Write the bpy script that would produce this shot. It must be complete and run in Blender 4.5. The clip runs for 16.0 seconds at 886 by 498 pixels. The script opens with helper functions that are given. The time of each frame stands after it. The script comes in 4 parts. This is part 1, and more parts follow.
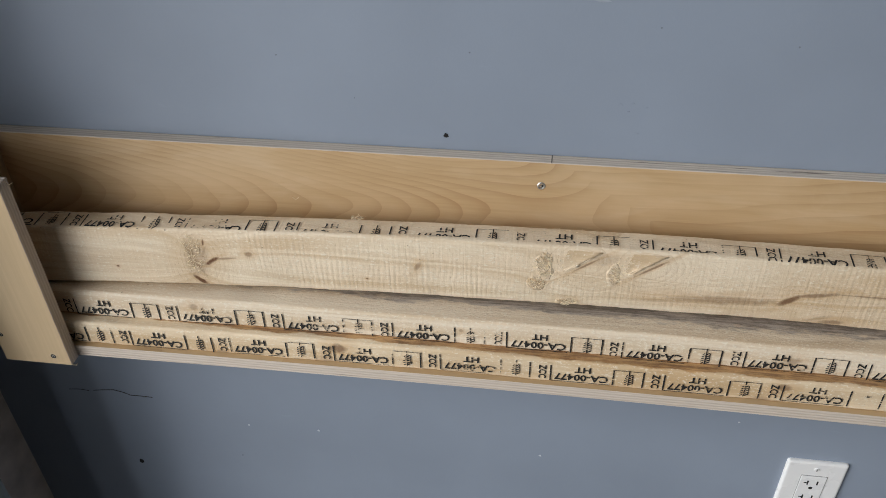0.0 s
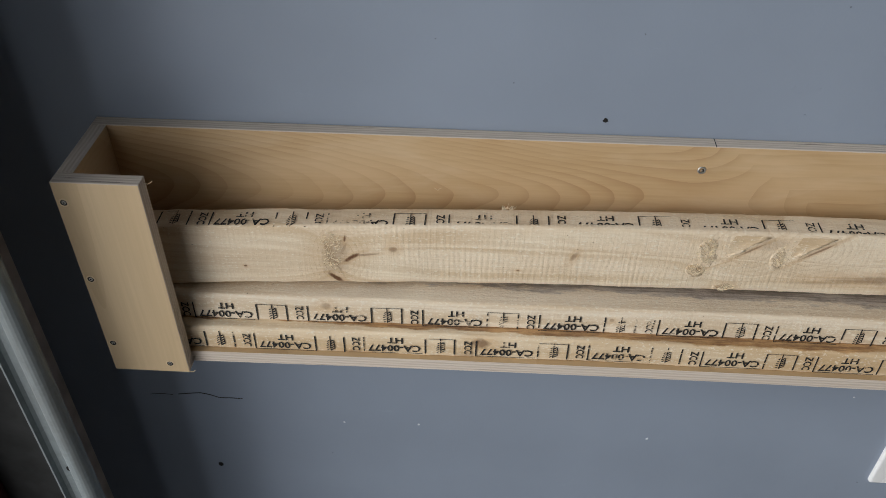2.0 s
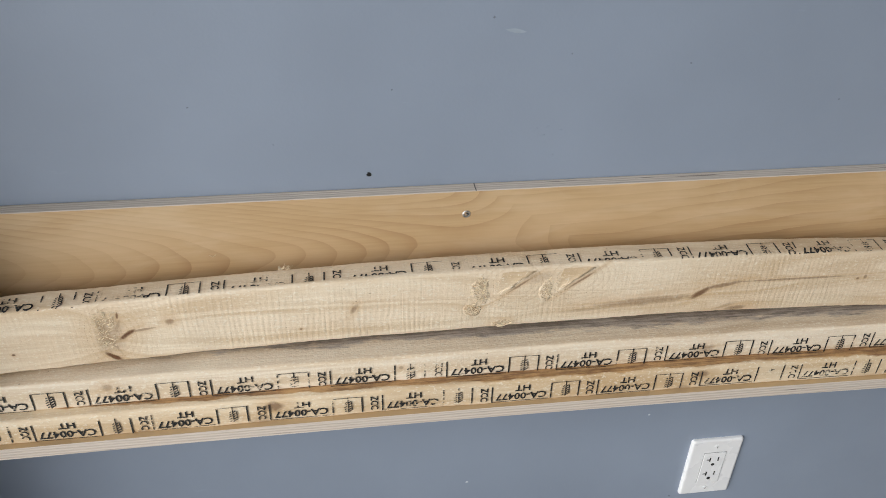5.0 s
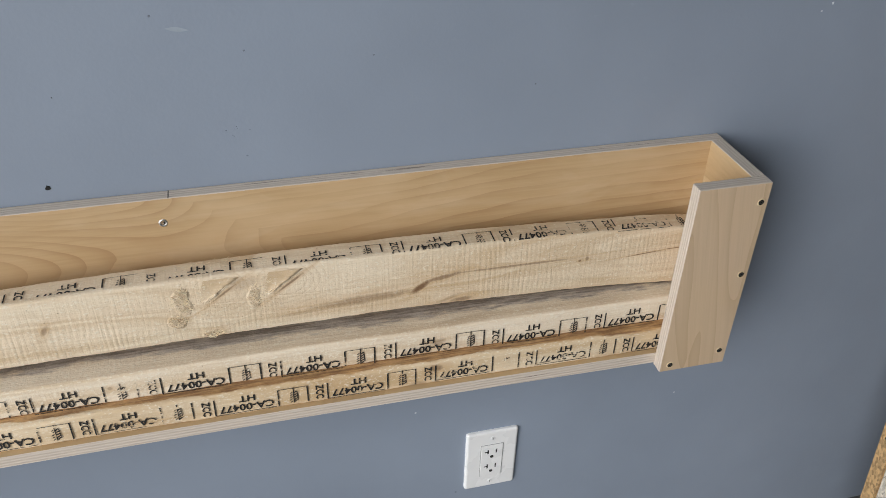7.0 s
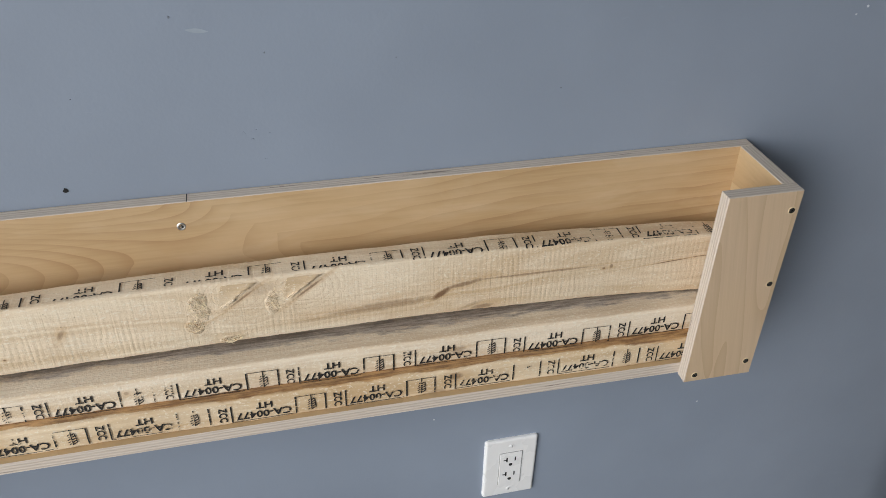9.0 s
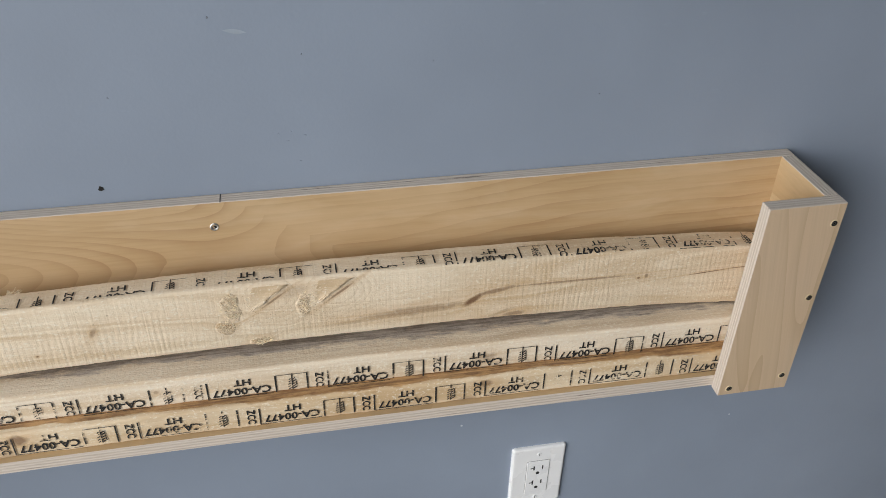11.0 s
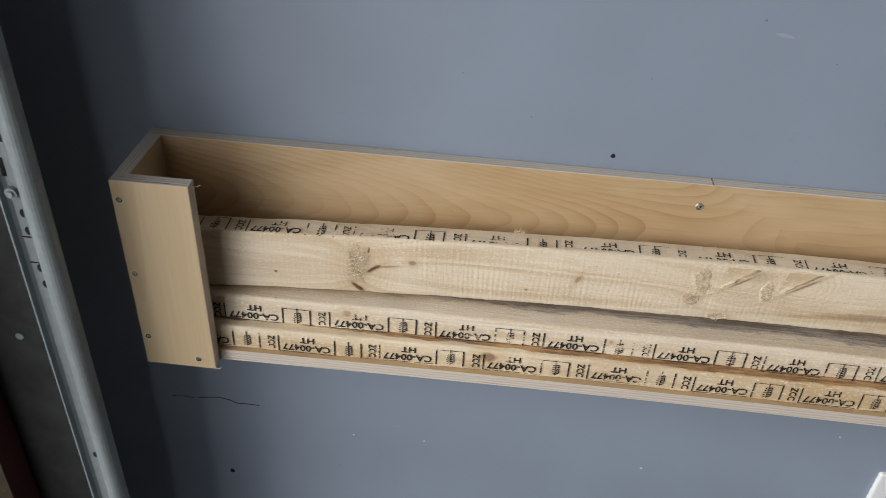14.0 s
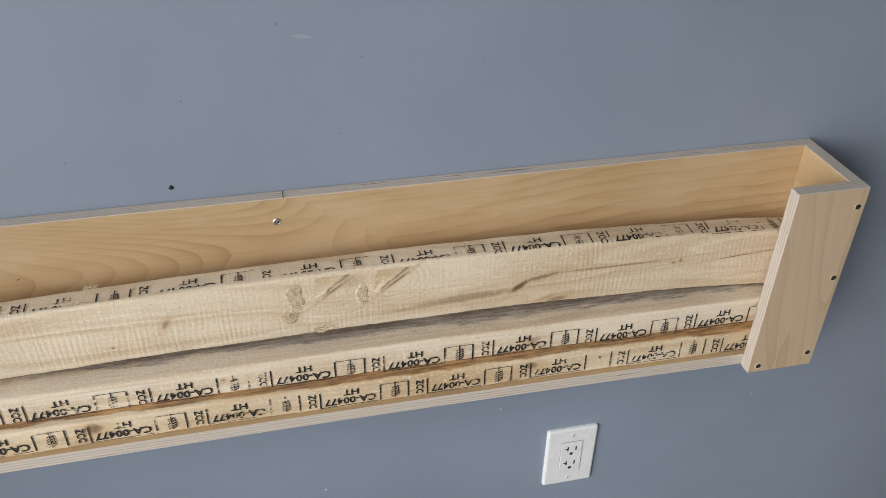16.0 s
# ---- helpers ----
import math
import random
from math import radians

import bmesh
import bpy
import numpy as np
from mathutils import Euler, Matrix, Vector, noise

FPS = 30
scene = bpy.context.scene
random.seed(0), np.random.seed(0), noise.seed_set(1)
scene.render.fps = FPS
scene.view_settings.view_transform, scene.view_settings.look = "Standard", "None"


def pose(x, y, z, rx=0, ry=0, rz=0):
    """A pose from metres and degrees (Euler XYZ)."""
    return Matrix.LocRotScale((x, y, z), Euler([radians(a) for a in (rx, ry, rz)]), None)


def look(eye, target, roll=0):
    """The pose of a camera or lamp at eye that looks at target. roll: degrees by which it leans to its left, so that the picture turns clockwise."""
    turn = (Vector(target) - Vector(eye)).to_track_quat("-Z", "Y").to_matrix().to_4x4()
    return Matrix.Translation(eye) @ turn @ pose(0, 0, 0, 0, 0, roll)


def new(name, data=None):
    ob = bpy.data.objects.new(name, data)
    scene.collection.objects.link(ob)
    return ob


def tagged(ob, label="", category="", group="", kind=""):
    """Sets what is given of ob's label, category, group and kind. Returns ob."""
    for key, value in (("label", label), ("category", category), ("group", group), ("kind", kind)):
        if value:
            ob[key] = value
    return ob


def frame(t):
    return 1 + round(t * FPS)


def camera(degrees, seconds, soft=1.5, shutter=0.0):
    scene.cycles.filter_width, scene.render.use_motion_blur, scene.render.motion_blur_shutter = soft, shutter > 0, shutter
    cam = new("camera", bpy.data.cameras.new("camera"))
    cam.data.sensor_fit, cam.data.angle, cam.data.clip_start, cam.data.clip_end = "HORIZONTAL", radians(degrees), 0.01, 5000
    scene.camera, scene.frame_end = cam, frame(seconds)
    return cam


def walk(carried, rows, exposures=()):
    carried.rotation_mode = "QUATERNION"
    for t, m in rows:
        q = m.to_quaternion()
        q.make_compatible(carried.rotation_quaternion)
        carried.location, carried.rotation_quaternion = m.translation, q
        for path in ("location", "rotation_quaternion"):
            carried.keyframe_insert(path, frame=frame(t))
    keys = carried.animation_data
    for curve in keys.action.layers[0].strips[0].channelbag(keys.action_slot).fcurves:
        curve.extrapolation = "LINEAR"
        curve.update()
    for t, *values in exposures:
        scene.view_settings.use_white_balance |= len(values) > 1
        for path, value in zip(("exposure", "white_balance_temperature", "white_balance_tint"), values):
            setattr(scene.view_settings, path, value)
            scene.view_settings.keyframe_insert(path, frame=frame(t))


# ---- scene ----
cam = camera(56.0, 16.0, soft=0.45, shutter=0.15)

PATH = [
    (0, (0.696, -0.818, 1.597), (0.448, 0.742, 0.37), -1.5),
    (0.5, (0.698, -0.796, 1.594), (0.448, 0.75, 0.35), -1.8),
    (1, (0.636, -0.782, 1.584), (0.392, 0.755, 0.328), -2.0),
    (1.5, (0.524, -0.786, 1.589), (0.357, 0.743, 0.311), -1.6),
    (2, (0.437, -0.801, 1.593), (0.358, 0.733, 0.313), 0.5),
    (2.5, (0.403, -0.822, 1.61), (0.319, 0.773, 0.407), 2.2),
    (3, (0.414, -0.837, 1.604), (0.336, 0.807, 0.468), 2.4),
    (3.5, (0.412, -0.843, 1.602), (0.359, 0.793, 0.453), 2.0),
    (4, (0.445, -0.844, 1.593), (0.451, 0.792, 0.442), 0.8),
    (4.5, (0.49, -0.827, 1.595), (0.702, 0.796, 0.446), 2.8),
    (5, (0.539, -0.823, 1.595), (0.777, 0.794, 0.442), 1.6),
    (5.2, (0.578, -0.804, 1.606), (0.814, 0.792, 0.425), 1.4),
    (7.3, (0.787, -0.853, 1.58), (1.228, 0.735, 0.446), 1.5),
    (7.5, (0.786, -0.851, 1.581), (1.221, 0.738, 0.448), 1.4),
    (8, (0.783, -0.842, 1.58), (1.205, 0.75, 0.446), 1.3),
    (8.5, (0.782, -0.834, 1.579), (1.189, 0.758, 0.439), 1.4),
    (11, (0.776, -0.816, 1.577), (1.109, 0.792, 0.435), 1.3),
    (11.5, (0.754, -0.811, 1.578), (1.072, 0.802, 0.438), 2.6),
    (12, (0.771, -0.823, 1.581), (1.088, 0.788, 0.439), 2.5),
    (12.5, (0.747, -0.822, 1.576), (1.015, 0.791, 0.425), 3.6),
    (13, (0.61, -0.853, 1.596), (0.52, 0.774, 0.436), 2.3),
    (13.5, (0.468, -0.881, 1.601), (0.211, 0.718, 0.429), 0.8),
    (14, (0.438, -0.898, 1.604), (0.323, 0.721, 0.435), 3.2),
    (14.5, (0.476, -0.894, 1.599), (0.605, 0.733, 0.444), 4.2),
    (15, (0.531, -0.881, 1.597), (0.797, 0.744, 0.462), 4.0),
    (15.5, (0.614, -0.861, 1.599), (0.949, 0.753, 0.466), 2.3),
    (16, (0.693, -0.853, 1.597), (1.056, 0.75, 0.457), 0.7),
]
EXPOSURES = [(0, -0.18), (2, -0.34), (2.5, -0.02), (3.5, 0.06), (5, 0.0), (8, -0.12), (11, -0.10), (13.5, -0.15), (16, -0.13)]
walk(cam, [(t, look(eye, target, roll)) for t, eye, target, roll in PATH], EXPOSURES)

# ---- light: daylight through the open garage doorway ----
world = bpy.data.worlds.new("world")
scene.world = world
world.use_nodes = True
wn = world.node_tree.nodes
sky = wn.new("ShaderNodeTexSky")
sky.sky_type = 'NISHITA'
sky.sun_disc = False
sky.sun_elevation = radians(22.5)
sky.sun_rotation = radians(230.9)
wn["Background"].inputs[1].default_value = 0.055
world.node_tree.links.new(sky.outputs[0], wn["Background"].inputs[0])

DOOR_Y0, DOOR_Y1, DOOR_H = -0.267, -2.90, 2.85   # doorway in the end wall
WALL_X = -0.172                                # inner face of the end wall


def area_lamp(name, eye, target, sx, sy, power, colour):
    d = bpy.data.lights.new(name, 'AREA')
    d.shape, d.size, d.size_y, d.energy, d.color = 'RECTANGLE', sx, sy, power, colour
    o = new(name, d)
    o.matrix_world = look(eye, target)
    return o


# daylight from the drive, entering through the doorway
area_lamp("doorway_daylight", (WALL_X - 0.12, -1.68, 1.30), (3, -1.68, 1.30), 2.3, 2.2, 26, (0.985, 0.985, 0.99))
sun = bpy.data.lights.new("hazy_sun", 'SUN')
sun.energy, sun.angle, sun.color = 2.3, radians(45), (0.935, 0.967, 0.995)
new("hazy_sun", sun).matrix_world = look((-2.90, -2.36, 1.0 + 1.55), (0.0, 0.0, 1.0))

# ---- materials ----


class Mat:
    """A node material with short ways to add nodes."""

    def __init__(self, name, rough=0.6, metal=0.0):
        self.m = bpy.data.materials.new(name)
        self.m.use_nodes = True
        self.t = self.m.node_tree
        self.b = self.t.nodes["Principled BSDF"]
        self.b.inputs["Roughness"].default_value = rough
        self.b.inputs["Metallic"].default_value = metal

    def node(self, kind, *links, **props):
        n = self.t.nodes.new(kind)
        for k, v in props.items():
            setattr(n, k, v)
        for i, v in enumerate(links):
            self.put(v, n.inputs[i])
        return n

    def put(self, v, socket):
        if v is None:
            return
        if isinstance(v, bpy.types.NodeSocket):
            self.t.links.new(v, socket)
        else:
            socket.default_value = v

    def pos(self):
        return self.node("ShaderNodeNewGeometry").outputs["Position"]

    def scaled(self, v, s):
        return self.node("ShaderNodeVectorMath", v, s, operation='MULTIPLY').outputs[0]

    def shifted(self, v, s):
        return self.node("ShaderNodeVectorMath", v, s, operation='ADD').outputs[0]

    def noise(self, v, scale, detail=3.0, rough=0.5, distort=0.0):
        n = self.node("ShaderNodeTexNoise")
        self.put(v, n.inputs["Vector"])
        n.inputs["Scale"].default_value = scale
        n.inputs["Detail"].default_value = detail
        n.inputs["Roughness"].default_value = rough
        n.inputs["Distortion"].default_value = distort
        return n.outputs["Fac"]

    def math(self, op, a, b=None, c=None):
        return self.node("ShaderNodeMath", a, b, c, operation=op).outputs[0]

    def span(self, v, a, b, lo=0.0, hi=1.0):
        n = self.node("ShaderNodeMapRange")
        for i, x in enumerate((v, a, b, lo, hi)):
            self.put(x, n.inputs[i])
        return n.outputs[0]

    def mix(self, f, a, b, how='MIX'):
        n = self.node("ShaderNodeMixRGB", f, None, None, blend_type=how)
        for x, k in ((a, 1), (b, 2)):
            self.put((*x, 1) if isinstance(x, tuple) else x, n.inputs[k])
        return n.outputs[0]

    def bump(self, h, dist=0.001, strength=1.0):
        n = self.node("ShaderNodeBump")
        n.inputs["Strength"].default_value = strength
        n.inputs["Distance"].default_value = dist
        self.put(h, n.inputs["Height"])
        self.put(n.outputs[0], self.b.inputs["Normal"])

    def colour(self, c):
        self.put((*c, 1) if isinstance(c, tuple) else c, self.b.inputs["Base Color"])
        return self


def paint(name, base, rough=0.55, blotch=0.05, peel=0.0004):
    m = Mat(name, rough)
    p = m.pos()
    big, fine = m.noise(p, 3.0, 4), m.noise(p, 260, 2)
    dark = tuple(c * (1 - 2 * blotch) for c in base)
    light = tuple(min(1, c * (1 + blotch)) for c in base)
    c = m.mix(m.span(big, 0.3, 0.7), dark, light)
    scuff = m.span(m.noise(m.scaled(p, (1.0, 1.0, 3.0)), 14, 6, 0.65), 0.66, 0.74, 0.0, 0.22)
    m.colour(m.mix(scuff, c, tuple(min(1, x * 1.25) for x in base)))
    m.put(m.span(m.noise(p, 9, 3), 0.3, 0.7, rough - 0.07, rough + 0.08), m.b.inputs["Roughness"])
    m.bump(m.math('ADD', fine, m.math('MULTIPLY', m.noise(p, 55, 2), 1.3)), peel, 0.32)
    return m.m


def birch(name, base=(0.56, 0.385, 0.205), line=(0.37, 0.225, 0.10), seed=0.0, across='z', lines=10.0, wild=1.0, tilt=0.0, sharp=2.2, depth=0.62, fold=1.0):
    """Rotary-cut birch veneer: contour lines of a stretched field give the flame grain."""
    m = Mat(name, 0.5)
    p = m.shifted(m.pos(), (seed, seed * 0.7, seed * 1.3))
    if tilt:
        p = m.node("ShaderNodeVectorRotate", p, (0, 0, 0), (0, 1, 0), radians(tilt)).outputs[0]
    sc = (1.5 * wild, 2.0, 5.0 * fold) if across == 'z' else (5.0 * fold, 2.0, 1.5 * wild * fold)
    field = m.noise(m.scaled(p, sc), 1.15, 1.2, 0.4, 0.15)
    ring = m.math('FRACT', m.math('MULTIPLY', field, lines))
    soft = m.span(m.noise(m.scaled(p, sc), 0.6, 2), 0.3, 0.7, 0.35, 1.0)
    groove = m.math('MULTIPLY', m.math('MULTIPLY', m.math('POWER', ring, sharp), soft), depth)
    st = (6, 40, 300) if across == 'z' else (300, 40, 6)
    fibre = m.noise(m.scaled(p, st), 1.0, 4, 0.6)
    mott = m.noise(m.scaled(p, (3, 3, 3)), 2.2, 4)
    c = m.mix(groove, base, line)
    c = m.mix(m.span(fibre, 0.35, 0.7, 0.0, 0.30), c, tuple(x * 0.72 for x in base))
    c = m.mix(m.span(mott, 0.35, 0.7, 0.0, 0.28), c, (0.64, 0.46, 0.26))
    m.colour(c)
    m.put(m.span(fibre, 0.3, 0.7, 0.42, 0.6), m.b.inputs["Roughness"])
    m.bump(fibre, 0.0003, 0.5)
    return m.m


def flame_birch(name):
    """The back board's veneer: nested flame arches at one end running out into long level lines."""
    m = Mat(name, 0.5)
    p = m.pos()
    X, Y, Z = m.node("ShaderNodeSeparateXYZ", p).outputs
    warp = m.span(m.noise(m.scaled(p, (3.0, 3.0, 9.0)), 1.0, 2.5, 0.5), 0, 1, -0.10, 0.10)
    dz = m.math('SUBTRACT', Z, 1.038)
    arch = m.math('ADD', m.math('ADD', m.math('MULTIPLY', X, 1.9), m.math('MULTIPLY', m.math('MULTIPLY', dz, dz), 75.0)), m.math('MULTIPLY', dz, 3.0))
    arch = m.math('ADD', arch, m.math('MULTIPLY', warp, 1.2))
    level = m.math('ADD', m.math('MULTIPLY', dz, 4.2), m.math('ADD', m.math('MULTIPLY', m.math('SUBTRACT', X, 4.2), -0.30), m.math('MULTIPLY', warp, 1.3)))
    k = m.span(m.math('ADD', X, m.math('MULTIPLY', dz, 1.5)), 0.60, 0.80)
    field = m.math('ADD', m.math('MULTIPLY', arch, m.math('SUBTRACT', 1.0, k)), m.math('MULTIPLY', level, k))
    rings = m.math('FRACT', m.math('MULTIPLY', field, 15.0))
    soft = m.span(m.noise(m.scaled(p, (4, 4, 10)), 1.0, 3), 0.35, 0.65, 0.2, 1.0)
    line = m.math('MULTIPLY', m.math('POWER', rings, 2.6), soft)
    fibre = m.noise(m.scaled(p, (9, 40, 330)), 1.0, 4, 0.6)
    mott = m.noise(m.scaled(p, (4, 3, 9)), 1.5, 4)
    c = m.mix(m.math('MULTIPLY', line, 0.76), (0.555, 0.382, 0.205), (0.36, 0.205, 0.09))
    c = m.mix(m.span(fibre, 0.35, 0.7, 0.0, 0.32), c, (0.40, 0.25, 0.115))
    c = m.mix(m.span(mott, 0.42, 0.66, 0.0, 0.45), c, (0.67, 0.49, 0.30))
    pale = m.noise(m.scaled(m.shifted(p, (3.3, 0, 1.7)), (7, 7, 26)), 1.0, 4, 0.6, 0.8)
    c = m.mix(m.span(pale, 0.5, 0.68, 0.0, 0.22), c, (0.70, 0.56, 0.38))
    m.colour(c)
    m.put(m.span(fibre, 0.3, 0.7, 0.42, 0.6), m.b.inputs["Roughness"])
    m.bump(fibre, 0.0003, 0.5)
    return m.m


def ply_edge(name, axis, start, pitch=0.0043):
    """Cut edge of plywood: thin layers across the sheet's thickness, with a few dark voids."""
    m = Mat(name, 0.75)
    p = m.pos()
    sep = m.node("ShaderNodeSeparateXYZ", p)
    d = sep.outputs["XYZ".index(axis)]
    wob = m.math('MULTIPLY', m.math('SUBTRACT', m.noise(p, 5, 1), 0.5), 0.0006)
    lay = m.math('SINE', m.math('MULTIPLY', m.math('ADD', m.math('SUBTRACT', d, start), wob), 2 * math.pi / pitch))
    stretch = {'X': (500, 25, 25), 'Y': (25, 500, 25), 'Z': (25, 25, 500)}[axis]
    grain = m.noise(m.scaled(p, stretch), 1.0, 4, 0.6)
    c = m.mix(m.span(lay, -1.0, 1.0), (0.55, 0.46, 0.38), (0.65, 0.57, 0.49))
    c = m.mix(m.span(grain, 0.35, 0.7, 0.0, 0.5), c, (0.68, 0.605, 0.525))
    voids = {'X': (260, 9, 9), 'Y': (9, 260, 9), 'Z': (9, 9, 260)}[axis]
    v = m.span(m.noise(m.scaled(m.shifted(p, (start, 3.1, 0.4)), voids), 1.0, 2), 0.69, 0.74, 0.0, 0.8)
    m.colour(m.mix(v, c, (0.09, 0.06, 0.045)))
    m.bump(m.math('ADD', lay, m.math('MULTIPLY', grain, 2.0)), 0.0003, 0.7)
    return m.m


def pine(name, base=(0.66, 0.52, 0.33), knots=(), torn=(), grey=None, tan=0.25, seed=0.0, chatter=1.0, front=9.0, fuzzy=0.0, ridges=0.0, halos=(), tint=((0.21, 0.18, 0.16), (0.53, 0.47, 0.415))):
    """Rough-sawn softwood. knots: (x, z, radius, darkness); torn: (x, z, half length, half height) of torn grain;
    grey: (y0, y1, z) band of the upper face with weathering and shade painted in, in the two tones of tint."""
    m = Mat(name, 0.62)
    p = m.pos()
    q = m.shifted(p, (seed, seed, seed))
    sep = m.node("ShaderNodeSeparateXYZ", p)
    X, Y, Z = sep.outputs
    # grain bends round each knot
    bend = 0.0
    spot, rim = 0.0, 0.0
    for kx, kz, ra, rb, turn, dark in knots:
        ca, sa = math.cos(radians(turn)), math.sin(radians(turn))
        ex, ez = m.math('SUBTRACT', X, kx), m.math('SUBTRACT', Z, kz)
        dx = m.math('ADD', m.math('MULTIPLY', ex, ca / ra), m.math('MULTIPLY', ez, sa / ra))
        dz = m.math('SUBTRACT', m.math('MULTIPLY', ez, ca / rb), m.math('MULTIPLY', ex, sa / rb))
        d2 = m.math('ADD', m.math('MULTIPLY', dx, dx), m.math('MULTIPLY', dz, dz))
        d2 = m.math('ADD', d2, m.span(m.noise(q, 110, 4, 0.6), 0.0, 1.0, -0.7, 0.7))
        near = m.math('DIVIDE', 1.0, m.math('ADD', 1.0, m.math('MULTIPLY', d2, 0.30)))
        bend = m.math('ADD', bend, m.math('MULTIPLY', m.math('MULTIPLY', near, dz), (ra + rb) * 0.45))
        spot = m.math('MAXIMUM', spot, m.span(d2, 1.0, 0.2, 0.0, dark))
        rim = m.math('MAXIMUM', rim, m.span(d2, 6.0, 0.6, 0.0, 0.45 * min(1.0, dark * 1.6)))
    cross = m.math('ADD', m.math('ADD', Z, m.math('MULTIPLY', Y, 0.8)), bend)
    comb = m.node("ShaderNodeCombineXYZ", m.math('MULTIPLY', X, 2.2), m.math('MULTIPLY', cross, 60.0), seed)
    rings = m.noise(comb.outputs[0], 1.0, 3, 0.55, 0.3)
    fine = m.noise(m.scaled(q, (25, 420, 420)), 1.0, 3, 0.6)
    saw = m.noise(m.scaled(q, (330, 14, 14)), 1.0, 2, 0.5)
    blot = m.noise(m.scaled(q, (3.0, 9, 9)), 1.6, 4, 0.6)
    c = m.mix(m.span(rings, 0.42, 0.62, 0.0, 0.62), base, (base[0] * 0.70, base[1] * 0.585, base[2] * 0.43))
    c = m.mix(m.span(blot, 0.45, 0.75, 0.0, tan), c, (0.50, 0.31, 0.14))
    c = m.mix(m.span(m.noise(m.scaled(q, (5, 30, 30)), 1.0, 3), 0.5, 0.75, 0.0, 0.45), c, (0.84, 0.75, 0.59))
    c = m.mix(m.span(fine, 0.46, 0.75, 0.0, 0.26), c, (base[0] * 0.62, base[1] * 0.52, base[2] * 0.40))
    c = m.mix(m.span(saw, 0.5, 0.75, 0.0, 0.07 * chatter), c, (0.82, 0.73, 0.58))
    face = m.math('LESS_THAN', Y, front)
    fuzz = m.noise(m.scaled(q, (0.55, 1, 1)), 430, 2, 0.6)
    c = m.mix(m.span(fuzz, 0.60 - 0.05 * fuzzy, 0.68 - 0.04 * fuzzy, 0.0, 0.6), c, (0.86, 0.79, 0.66))
    c = m.mix(m.math('MULTIPLY', rim, face), c, (0.54, 0.33, 0.14))
    speck = m.noise(q, 210, 1)
    c = m.mix(m.span(speck, 0.80, 0.83, 0.0, 0.55), c, (0.17, 0.10, 0.05))
    c = m.mix(m.math('MULTIPLY', spot, face), c, (0.135, 0.055, 0.02))
    h = m.math('ADD', m.math('ADD', m.math('MULTIPLY', saw, 1.2 * chatter), m.math('MULTIPLY', fuzz, 1.5)), m.math('ADD', fine, rings))
    if halos:
        near = 9.0
        for kx, kz, ra, rb in halos:
            ex, ez = m.math('DIVIDE', m.math('SUBTRACT', X, kx), ra), m.math('DIVIDE', m.math('SUBTRACT', Z, kz), rb)
            near = m.math('SMOOTH_MIN', near, m.math('SQRT', m.math('ADD', m.math('MULTIPLY', ex, ex), m.math('MULTIPLY', ez, ez))), 0.6)
        near = m.math('ADD', near, m.span(m.noise(q, 30, 3), 0, 1, -0.25, 0.25))
        arc = m.math('POWER', m.math('FRACT', m.math('MULTIPLY', near, 2.9)), 3.0)
        arc = m.math('MULTIPLY', m.math('MULTIPLY', arc, m.span(near, 0.7, 1.0)), m.math('MULTIPLY', m.span(near, 3.2, 1.6), face))
        c = m.mix(m.math('MULTIPLY', arc, 0.24), c, (0.50, 0.32, 0.15))
        h = m.math('SUBTRACT', h, m.math('MULTIPLY', arc, 0.4))
    if ridges:
        wav = m.math('SINE', m.math('ADD', m.math('MULTIPLY', X, 2 * math.pi / 0.0064), m.span(m.noise(m.scaled(q, (14, 20, 20)), 1.0, 3), 0, 1, -7.0, 7.0)))
        where = m.span(m.noise(m.scaled(q, (5, 9, 14)), 1.0, 3), 0.42, 0.62)
        wav = m.math('MULTIPLY', m.math('MULTIPLY', wav, where), face)
        h = m.math('ADD', h, m.math('MULTIPLY', wav, 0.8 * ridges))
        c = m.mix(m.span(wav, 0.2, 1.0, 0.0, 0.22 * ridges), c, (0.50, 0.34, 0.17))
        c = m.mix(m.span(wav, -0.2, -1.0, 0.0, 0.22 * ridges), c, (0.88, 0.80, 0.66))
    for tx, tz, a, b in torn:
        dx = m.math('DIVIDE', m.math('SUBTRACT', X, tx), a)
        dz = m.math('DIVIDE', m.math('SUBTRACT', Z, tz), b)
        d2 = m.math('ADD', m.math('MULTIPLY', dx, dx), m.math('MULTIPLY', dz, dz))
        d2 = m.math('ADD', d2, m.span(m.noise(q, 42, 4, 0.6), 0, 1, -1.5, 1.5))
        ins = m.math('MULTIPLY', m.span(d2, 1.0, 0.5), face)
        ruck = m.noise(m.scaled(m.node("ShaderNodeVectorRotate", q, (0, 0, 0), (0, 1, 0), radians(50)).outputs[0], (1.0, 1.0, 0.22)), 420, 3, 0.7, 0.6)
        h = m.math('ADD', h, m.math('MULTIPLY', m.math('MULTIPLY', ins, ruck), 6.0))
        c = m.mix(m.math('MULTIPLY', ins, m.span(ruck, 0.52, 0.36, 0.0, 0.6)), c, (0.50, 0.30, 0.12))
    if grey:
        w = m.math('ADD', Y, m.span(m.noise(m.scaled(q, (6, 1, 1)), 2.0, 4), 0.3, 0.7, -0.004, 0.004))
        w = m.math('ADD', w, m.span(m.noise(m.scaled(q, (26, 90, 90)), 1.0, 4, 0.7), 0.3, 0.7, grey[0] - grey[1], grey[1] - grey[0]))
        w = m.math('ADD', w, m.span(X, 0.15, 0.70, -0.012, 0.0))   # the weathered and shaded band fades out towards one end
